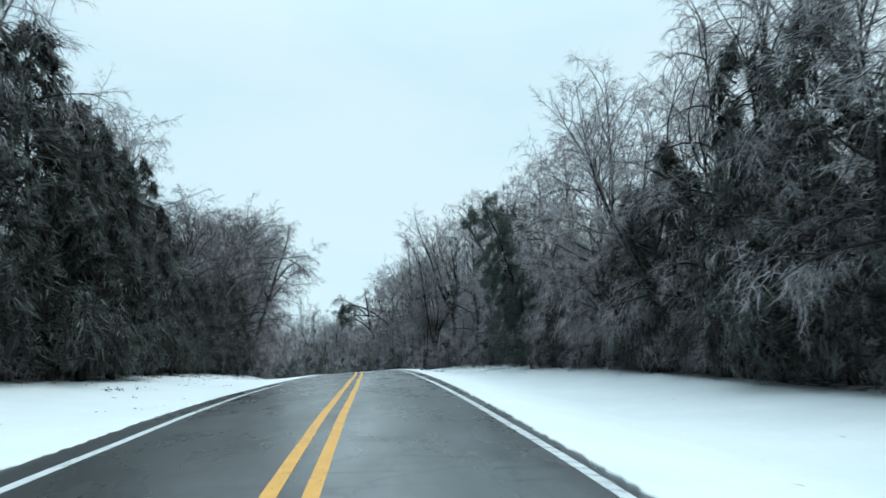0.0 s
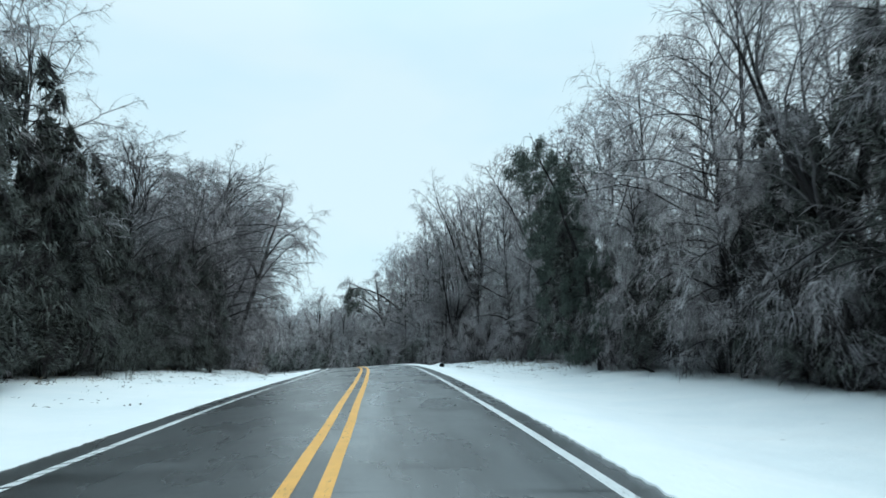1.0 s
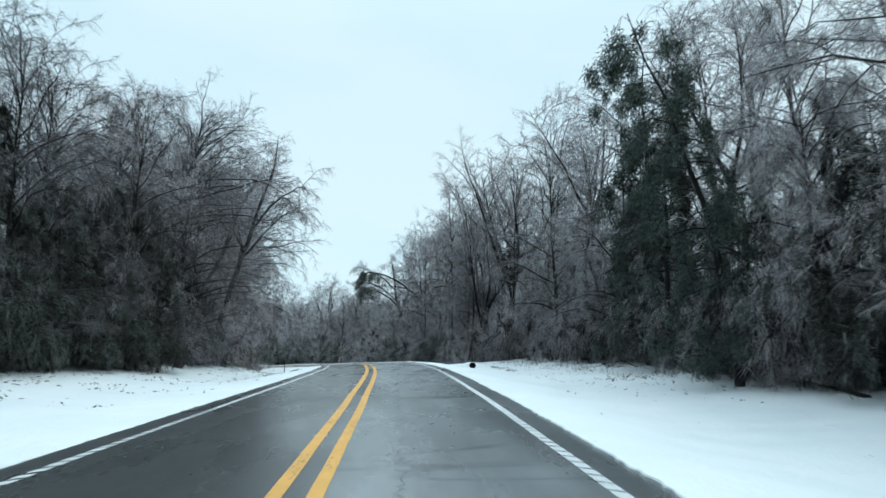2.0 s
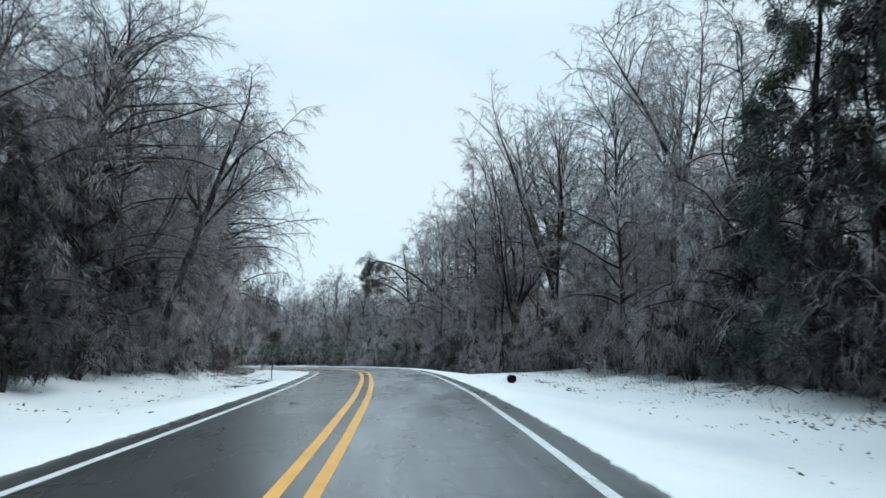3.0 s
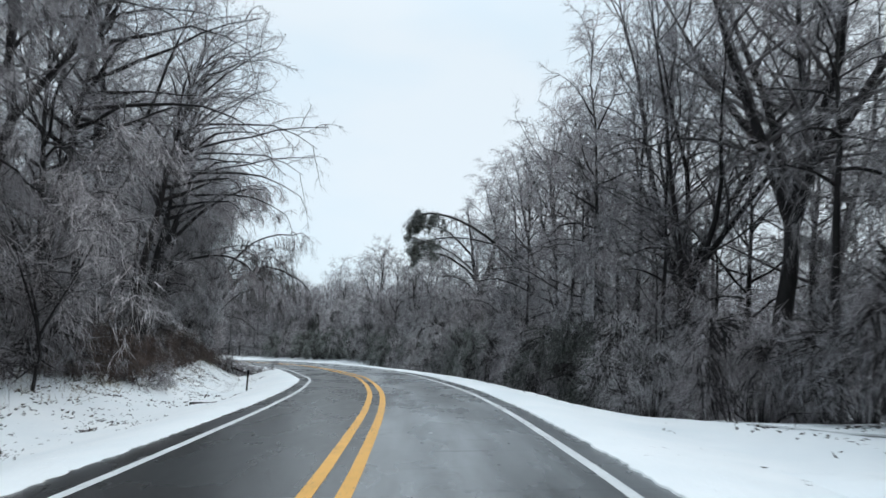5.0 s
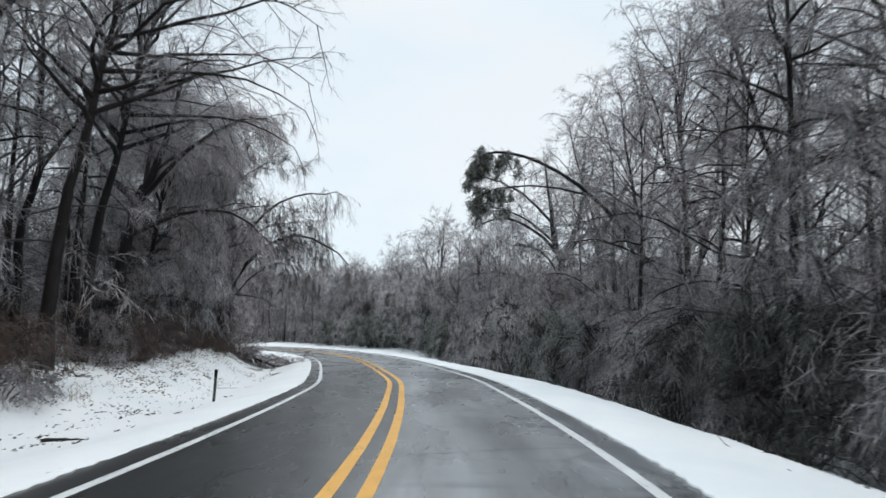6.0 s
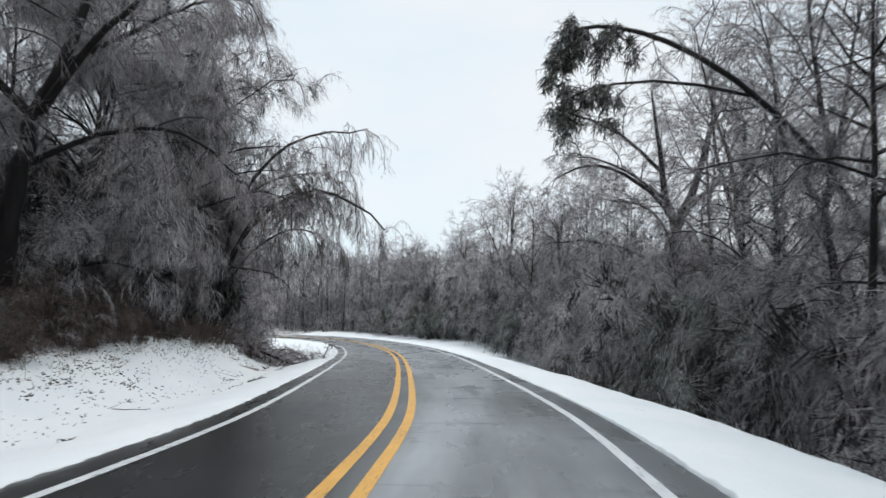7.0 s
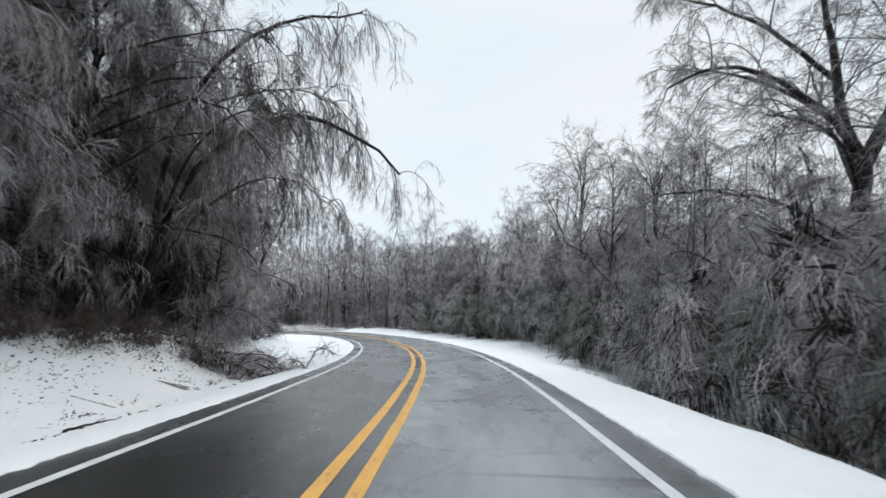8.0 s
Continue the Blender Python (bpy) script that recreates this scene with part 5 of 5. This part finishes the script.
def leaning_tree(places):
    ob = shaped_tree(65, (
        [(-0.7, 0, -0.4), (-0.6, 0, 3.0), (-0.3, 0.1, 6.0), (0.3, 0.2, 8.4)],
        [(0.2, 0.2, 8.0), (0.9, 0.3, 10.0), (1.5, 0.5, 12.6), (1.9, 0.7, 16.0)],
        [(0.1, 0.2, 7.6), (1.8, -0.4, 9.6), (3.4, -0.8, 11.0), (5.0, -1.0, 12.0), (6.4, -1.2, 12.2)],
        [(-0.3, 0.1, 5.8), (1.8, 0.5, 7.0), (3.6, 0.7, 7.4), (5.2, 0.9, 7.0), (6.4, 1.0, 6.0)],
        [(0.0, 0.2, 7.4), (-1.6, -0.8, 9.4), (-2.6, -1.4, 12.0), (-3.2, -1.6, 15.0)],
        [(0.3, 0.2, 8.4), (0.0, 1.8, 10.8), (-0.4, 3.2, 13.4), (-0.6, 4.2, 16.0)],
        [(0.6, 0.2, 9.2), (2.6, 1.4, 11.2), (4.4, 2.2, 12.6), (6.0, 2.6, 13.0)],
    ), (0.40, 0.24, 0.15, 0.12, 0.16, 0.13, 0.11), "dark leaning tree with drooping iced limbs", limbs=10, sag=0.6, hang=1.0, sub=1.9)
    for s, d, turn, scale in places:
        stand(ob, s, d, turn, scale)


def tilted_tree(s, d):
    ob = shaped_tree(66, (
        [(-0.7, 0, -0.4), (0.0, 0, 2.3), (1.1, 0.1, 6.2), (2.1, 0.2, 9.6)],
        [(2.0, 0.2, 9.2), (2.9, 0.3, 12.2), (3.6, 0.4, 14.6), (4.0, 0.4, 16.6)],
        [(1.4, 0.1, 7.4), (2.8, 0.8, 9.4), (4.2, 1.2, 11.0), (5.6, 1.4, 12.0)],
        [(1.7, 0.1, 8.4), (0.6, -1.0, 10.4), (-0.6, -1.6, 12.4), (-1.4, -2.0, 14.6)],
        [(2.1, 0.2, 9.6), (3.6, -0.8, 11.4), (5.0, -1.4, 12.4), (6.2, -1.6, 12.8)],
        [(1.6, 0.1, 8.0), (1.0, 1.6, 10.6), (0.6, 2.8, 13.0), (0.4, 3.4, 15.2)],
    ), (0.25, 0.14, 0.09, 0.10, 0.09, 0.09), "tilted dark tree with a straight bare trunk", limbs=9, sag=0.35, hang=0.5, sub=1.7)
    ob.matrix_basis = local_frame(s, d)


old_oak(110.4, 14.4)
leaning_tree(((97.0, -12.9, 0, 1.0), (69.5, -14.6, 0, 0.8)))
tilted_tree(63.8, -11.1)
arching_pine()
weeping_tree()
fallen_limb()

# the depth of the woods
for side, ranks in ((1, (14.5, 19, 25)), (-1, (-14.5, -19, -25))):
    for r, d0 in enumerate(ranks):
        s = (8, 12, 40)[r]
        while s < 212:
            k = placing.uniform(0.85, 1.15) * float(np.interp(s, [30, 52, 64, 74], [0.74, 0.80, 0.88, 1.0]) if side < 0 else 1.0)
            kind = placing.choice((far_a, far_b))
            if s > 118:
                kind = placing.choice((far_a, far_b, bare_c, cedar, droopy) if r == 0 else (far_a, far_b, far_b, cedar))
            stand(kind, s + placing.uniform(-1.5, 1.5), d0 + placing.uniform(-1.6, 1.6), None, k)
            s += (5.5, 7.5, 10)[r] if s < 125 else (5.0, 7, 9)[r]


def fringe(s):
    """Where the thicket begins on either side."""
    right = float(np.interp(s, [0, 35, 55, 66, 72, 76, 100, 120, 146, 190], [14.0, 13.2, 12.0, 10.9, 9.7, 8.8, 8.8, 10.0, 12.6, 12.0]))
    left = float(np.interp(s, [0, 24, 30, 44, 50, 75, 95, 120, 190], [-12.6, -12.6, -14.6, -14.4, -12.4, -12.8, -14.0, -12.6, -11.6]))
    return right, left


# roadside thicket: shrubs along the edge, saplings and low cedars behind them
s = 9.0
while s < 197:
    right, left = fringe(s)
    for side, d0 in ((1, right), (-1, left)):
        if s > 150 and side < 0:
            continue
        if s > 104 and placing.random() < 0.22:
            continue
        kind = placing.choice((bush_a, bush_b, bush_e, bush_e))
        if side > 0 and 70 < s < 125:
            kind = placing.choice((bush_e, bush_c, bush_a))
        if side > 0 and s > 98:
            kind = placing.choice((bush_c, bush_a, bush_a))
        if side < 0 and 76 < s < 108:
            kind = placing.choice((bush_d, bush_d, bush_b))
        stand(kind, s + placing.uniform(-1.1, 1.1), d0 + side * placing.uniform(-0.5, 0.9), None, placing.uniform(0.6, 1.2))
        kind = placing.choice((sapling, sapling_b, bush_c, sapling))
        if side > 0 and s > 98:
            kind = placing.choice((sapling_b, bush_c, sapling_b))
        if (s < 62 or (side < 0 and 100 < s < 125)) and placing.random() < (0.62 if side < 0 else 0.42):
            kind = cedar_b
        if side < 0 and 70 < s < 102 and placing.random() < 0.5:
            kind = bush_a
        low = side > 0 and 63 < s < 75
        if low:
            kind = bush_b
        stand(kind, s + placing.uniform(-1.1, 1.1), d0 + side * (2.4 + placing.uniform(-0.8, 1.2)), None, placing.uniform(0.7, 1.4))
        if placing.random() < 0.3 and not low:
            stand(placing.choice((sapling, sapling_b)), s + placing.uniform(-1.4, 1.4), d0 + side * (5.0 + placing.uniform(-1, 1.5)), None,
                  placing.uniform(0.95, 1.35))
    s += 3.3 if s < 125 else 4.2


def understory(name, side, seed, count, s0=-5, s1=222, d0=15.5, d1=34, top=9.0):
    """The tangle of saplings and dead stems deep in the woods, its shade in the colour."""
    rng = np.random.default_rng(seed)
    sv = rng.uniform(s0, s1, count) * U
    dv = side * rng.uniform(d0, d1, count) * U
    z = top * rng.random((count, 1)) ** 1.25
    x, y, zz, _ = plan(sv, dv)
    p = np.stack([x, y, zz + shoulder(sv, dv) + z[:, 0]], -1)
    d = unit(rng.normal(0, 0.75, (count, 3)) + np.array([0, 0, 0.5]))
    low = (p[:, 2] - z[:, 0])[:, None]
    e = p + d * (0.8 + 1.3 * rng.random((count, 1)))
    e[:, 2:] = np.maximum(e[:, 2:], low + 0.02)
    tw = sliver_arrays(rng, p, e, 0.014 + 0.018 * rng.random(count))
    m = int(count / (320 if s0 < 0 else 840))
    sv, dv = rng.uniform(s0, s1, m) * U, side * rng.uniform(d0, d1 + 8, m) * U
    x, y, zz, _ = plan(sv, dv)
    zz = zz + shoulder(sv, dv)
    stems = []
    for k in range(m):
        b = np.array([x[k], y[k], zz[k] - 0.3])
        t = b + np.array([rng.normal(0, 0.5), rng.normal(0, 0.5), 9 + 6 * rng.random()])
        stems.append((np.array([b, (b + t) / 2 + rng.normal(0, 0.15, 3), t]), np.array([0.13, 0.10, 0.03]) * (0.6 + 0.8 * rng.random())))
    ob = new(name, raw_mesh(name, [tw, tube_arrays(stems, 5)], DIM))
    return tagged(ob, "dense grey tangle of saplings deep in the woods", "undergrowth", kind="stuff")


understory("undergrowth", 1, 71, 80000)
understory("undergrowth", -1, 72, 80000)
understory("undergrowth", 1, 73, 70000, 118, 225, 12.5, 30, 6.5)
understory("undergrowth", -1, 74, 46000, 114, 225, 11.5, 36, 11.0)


def far_woods(count):
    """The closed woodland all round, beyond the trees that can be told apart."""
    rng = np.random.default_rng(77)
    az, r = rng.uniform(0, 6.2832, count), 112 + 110 * rng.random(count) ** 1.4
    q = np.stack([-40 + r * np.cos(az), 95 + r * np.sin(az)], -1)
    ns, nd, z = nearest(q)
    keep = np.abs(nd) > 13
    q, z = q[keep], z[keep]
    n = len(q)
    h = 16.0 * rng.random(n)
    p = np.column_stack([q, z + h])
    d = unit(rng.normal(0, 0.5, (n, 3)) + np.array([0, 0, 0.8]))
    ob = new("far_woods", raw_mesh("far_woods", [sliver_arrays(rng, p, p + d * (1.6 + 2.6 * rng.random((n, 1))), 0.06 + 0.07 * rng.random(n))], TWIG))
    return tagged(ob, "distant grey winter woodland closing the view", "woods", kind="stuff")


far_woods(190000)

# ---------------------------------------------------------------- litter on the snow
def scatter(name, places, length, radius, upright, seed, material, label, category):
    """Many small stems or leaves on the ground at the given (s, d)."""
    rng = np.random.default_rng(seed)
    sv, dv = np.array(places).T * U
    n = len(sv)
    x, y, z, _ = plan(sv, dv)
    p = np.stack([x, y, z + shoulder(sv, dv) + 0.03], -1)
    d = unit(rng.normal(0, 1, (n, 3)) * np.array([1, 1, 0.25]) + np.array([0, 0, upright]))
    d[:, 2] = np.abs(d[:, 2])
    e = p + d * length * (0.4 + 0.9 * rng.random((n, 1)))
    ob = new(name, raw_mesh(name, [spike_arrays(p, e, radius * (0.5 + rng.random(n)))], material))
    return tagged(ob, label, category, kind="stuff")


def patches(rng, n, s0, s1, d0, d1, per, spread):
    """Places in loose patches."""
    out = []
    for k in range(n):
        a, b = rng.uniform(s0, s1), rng.uniform(d0, d1)
        m = 1 + int(per * rng.random())
        out += list(zip(a + rng.normal(0, spread * 1.6, m), b + rng.normal(0, spread * 0.6, m)))
    return out


rng = np.random.default_rng(81)
leaf_places = (patches(rng, 380, 20, 112, -12.5, -7.2, 9, 0.2) + patches(rng, 520, 60, 112, -12.0, -6.6, 7, 0.16) + patches(rng, 90, 44, 70, 7.5, 12.5, 9, 0.3)
               + patches(rng, 40, 4, 60, -7.5, -5.2, 4, 0.15) + patches(rng, 26, 30, 75, 3.6, 8, 4, 0.2) + patches(rng, 16, 62, 73, -7.8, -7.3, 50, 0.18)
               + patches(rng, 5, 64.2, 67.6, -7.8, -7.4, 190, 0.20) + patches(rng, 2, 61.2, 62.0, -6.8, -6.5, 150, 0.18) + patches(rng, 2, 93.0, 93.8, -9.8, -9.4, 90, 0.2)
               + patches(rng, 30, 98, 112, -11, -7.5, 8, 0.3) + patches(rng, 330, 82, 113, -11.4, -7.4, 8, 0.18) + patches(rng, 7, 58.2, 62.8, -5.7, -5.4, 90, 0.16) + patches(rng, 220, 52, 70, 6.6, 12.0, 10, 0.22) + patches(rng, 120, 36, 54, 6.5, 12.5, 7, 0.25))
scatter("leaf_litter", leaf_places, 0.11, 0.026, 0.3, 82, LEAF, "dead brown leaves scattered over the snow", "leaves")
grass_places = (patches(rng, 210, 72, 114, -13.5, -9.6, 14, 0.25) + patches(rng, 90, 44, 66, 9, 12.5, 12, 0.3) + patches(rng, 60, 20, 72, -12.5, -10, 10, 0.25)
                + patches(rng, 30, 96, 118, 5.5, 8.5, 10, 0.25))
scatter("dead_grass", grass_places, 0.42, 0.008, 1.1, 83, GRASS, "tufts of dead grass standing out of the snow", "grass")


# ---------------------------------------------------------------- small things beside the road
BLACK = make_plain("black_plastic_film", (0.002, 0.002, 0.0025), (0.005, 0.005, 0.006), 0.5, 14.0, 0.10, 0.5)
POST = make_plain("weathered_dark_post", (0.022, 0.022, 0.018), (0.060, 0.056, 0.046), 0.7, 12.0)
PALE = make_plain("weathered_pale_wood", (0.30, 0.28, 0.25), (0.52, 0.50, 0.46), 0.75, 10.0)
SLUSH = make_plain("pressed_grey_snow", (0.30, 0.31, 0.32), (0.72, 0.74, 0.75), 0.6, 2.5)
CAP = make_plain("snow_cap", (0.82, 0.85, 0.87), (0.90, 0.91, 0.91), 0.65, 6.0)


def turned(profile, y_of, r_of, segments, name, material, root, label=""):
    """A body of rings along y: (station, radius) pairs."""
    verts, faces = [], []
    for k, q in enumerate(profile):
        for a in range(segments):
            w = 6.2832 * a / segments
            r = r_of(q) * (1 + 0.012 * math.sin(3 * w + 1))
            verts.append((r * math.cos(w), y_of(q), r * math.sin(w)))
    for k in range(len(profile) - 1):
        for a in range(segments):
            b = (a + 1) % segments
            faces.append((k * segments + a, k * segments + b, (k + 1) * segments + b, (k + 1) * segments + a))
    ob = mesh_object(name, verts, faces, material, parent=root)
    if label:
        ob["label"] = label
    return ob


def culvert(s, d):
    """The open end of a drain pipe under the snowed-over field entrance."""
    root = tagged(new("culvert_pipe"), "black plastic drain pipe whose open end pokes out of snow", "pipe")
    ribs = [(0.00, 0.285)] + [(0.03 + 0.035 * k, 0.282 if k % 2 else 0.262) for k in range(18)] + [(0.70, 0.27), (0.8, 0.27)]
    turned(ribs, lambda q: q[0], lambda q: q[1], 28, "shell", BLACK, root)
    bore = [(0.00, 0.285), (-0.006, 0.275), (0.0, 0.258), (0.05, 0.25), (0.10, 0.25), (0.105, 0.12), (0.106, 0.001)]
    turned(bore, lambda q: q[0], lambda q: q[1], 28, "bore", BLACK, root, "dark hollow of the pipe")
    root.matrix_basis = local_frame(s, d) @ pose(0, 0, 0.24, -4, 0, 6) @ Matrix.Scale(0.72, 4)


def snow_bank(s, d):
    """Snow heaped over the pipe."""
    n, m = 30, 22
    verts = []
    for i in range(n):
        for k in range(m):
            x, y = -1.7 + 3.4 * i / (n - 1), 0.11 + 3.0 * k / (m - 1)
            h = 0.47 * math.exp(-(x / 0.62) ** 2) * min(1.0, (y - 0.11) / 0.14) * max(0.0, 1 - ((y - 0.11) / 3.0) ** 1.5)
            verts.append((x + 0.05 * math.sin(5 * y), y + 0.10 * min(1, abs(x) / 0.4), h + 0.02 * noise.noise(Vector((x * 3, y * 3, 0))) - 0.03))
    ob = mesh_object("snow_drift", verts, grid_faces(n, m), SNOW)
    tagged(ob, "low smooth drift of snow heaped over the drain pipe", "snow")
    ob.matrix_basis = local_frame(s, d) @ pose(0, 0, 0, 0, 0, 6)


def tyre_track(points, width):
    """A faint rut pressed into the snow of the field entrance."""
    line = curve_line([(a, b, 0) for a, b in points], 40)
    verts = []
    for k, (a, b, _) in enumerate(line):
        for e in (-1, -0.4, 0.4, 1):
            q = b + e * width / 2
            w = a + 0.10 * noise.noise(Vector((k * 0.3, e, 0)))
            x, y, z, _h = ground_at(w * U + e * width / 2, q * U)
            verts.append((x, y, z + (0.055 if abs(e) == 1 else 0.072) + 0.02 * noise.noise(Vector((x * 2, y * 2, 0)))))
    ob = mesh_object("tyre_track", verts, grid_faces(40, 4), SLUSH)
    return tagged(ob, "grey tyre rut pressed into the snow", "track", kind="structure")


def marker_post(s, d):
    root = tagged(new("marker_post"), "short dark roadside marker post standing in snow", "post")
    bm = bmesh.new()
    for sx, sy, dx, dy in ((0.075, 0.016, 0, 0.02), (0.016, 0.045, -0.035, 0), (0.016, 0.045, 0.035, 0)):
        m = bmesh.ops.create_cube(bm, size=1.0)
        for v in m["verts"]:
            v.co = Vector((v.co.x * sx + dx, v.co.y * sy + dy, v.co.z * 1.25 + 0.475))
    bmesh.ops.bevel(bm, geom=bm.edges[:], offset=0.003, segments=1, affect="EDGES")
    part("post", bm, POST, root)
    bm = bmesh.new()
    bmesh.ops.create_cube(bm, size=1.0)
    for v in bm.verts:
        v.co = Vector((v.co.x * 0.11, v.co.y * 0.014 - 0.032, v.co.z * 0.26 + 0.98))
    bmesh.ops.bevel(bm, geom=bm.edges[:], offset=0.004, segments=2, affect="EDGES")
    part("marker_plate", bm, BLACK, root, "small dark marker plate")
    root.matrix_basis = local_frame(s, d) @ pose(0, 0, 0.03, 0, 2.0, 0)


def lying_stick(s, d, length, radius, turn, forks, name="fallen_twig", label="thin dark twig lying on the snow", lift=0.05):
    rng = np.random.default_rng(int(s * 10))
    l = limb_line(rng, np.array([-length / 2, 0, radius * 0.5 + 0.01]), np.array([1.0, 0, 0]), length, 8, 0.16, 0.0)
    l[:, 2] = radius * 0.6 + 0.02 * np.abs(np.sin(np.arange(9) * 1.3))
    lines = []
    for k in range(forks):
        q, dd = along(l, np.array([0.25 + 0.7 * rng.random()]))
        f = limb_line(rng, q[0], unit(dd[0] + rng.normal(0, 0.6, 3) * np.array([1, 1, 0.4])), length * 0.35, 8, 0.15, 0.0)
        f[:, 2] = np.maximum(f[:, 2], 0.01)
        lines.append((f, radius * 0.5 * (1 - 0.7 * np.linspace(0, 1, 9))))
    lines.append((l, radius * (1 - 0.6 * np.linspace(0, 1, 9))))
    ob = new(name, raw_mesh(name, [tube_arrays(lines, 6)], BARK))
    tagged(ob, label, "twig" if radius < 0.03 else "log")
    ob.matrix_basis = local_frame(s, d) @ pose(0, 0, lift, 0, 0, turn)
    return ob


def stake(s, d):
    root = tagged(new("wooden_stake"), "short pale wooden stake at the edge of the trees", "stake")
    bm = bmesh.new()
    bmesh.ops.create_cone(bm, segments=9, radius1=0.055, radius2=0.045, depth=1.0, cap_ends=True)
    for v in bm.verts:
        v.co = Vector((v.co.x + 0.02 * v.co.z, v.co.y, v.co.z + 0.30)) + Vector((1, 1, 0)) * 0.006 * noise.noise(v.co * 9)
    part("shaft", bm, PALE, root)
    bm = bmesh.new()
    bmesh.ops.create_icosphere(bm, subdivisions=2, radius=0.06)
    for v in bm.verts:
        v.co = Vector((v.co.x + 0.015, v.co.y, max(v.co.z, -0.01) * 0.7 + 0.80))
    part("snow_cap", bm, CAP, root, "cap of snow")
    root.matrix_basis = local_frame(s, d)


culvert(59.9, 5.75)
snow_bank(59.9, 5.75)
tyre_track([(67.3, 7.2), (65.4, 8.4), (63.4, 9.8), (62.6, 10.6)], 0.13)
tyre_track([(69.0, 7.4), (67.2, 9.0), (65.4, 10.8), (64.6, 12.0)], 0.13)
marker_post(86.2, -6.8)
stake(60.2, 10.4)
lying_stick(37.0, 11.9, 4.2, 0.07, 70, 1, "fallen_log", "thin fallen log half sunk in the snow")
lying_stick(75.6, 4.9, 1.3, 0.018, 150, 3)
lying_stick(47.0, -2.5, 0.28, 0.012, 10, 1, "fallen_twig", "small dark twig lying on the asphalt", 0.0)
lying_stick(99.5, -6.2, 0.9, 0.03, 60, 2)
lying_stick(93.2, -8.1, 1.7, 0.016, 20, 1)
lying_stick(78.4, -7.4, 0.9, 0.05, 15, 2)
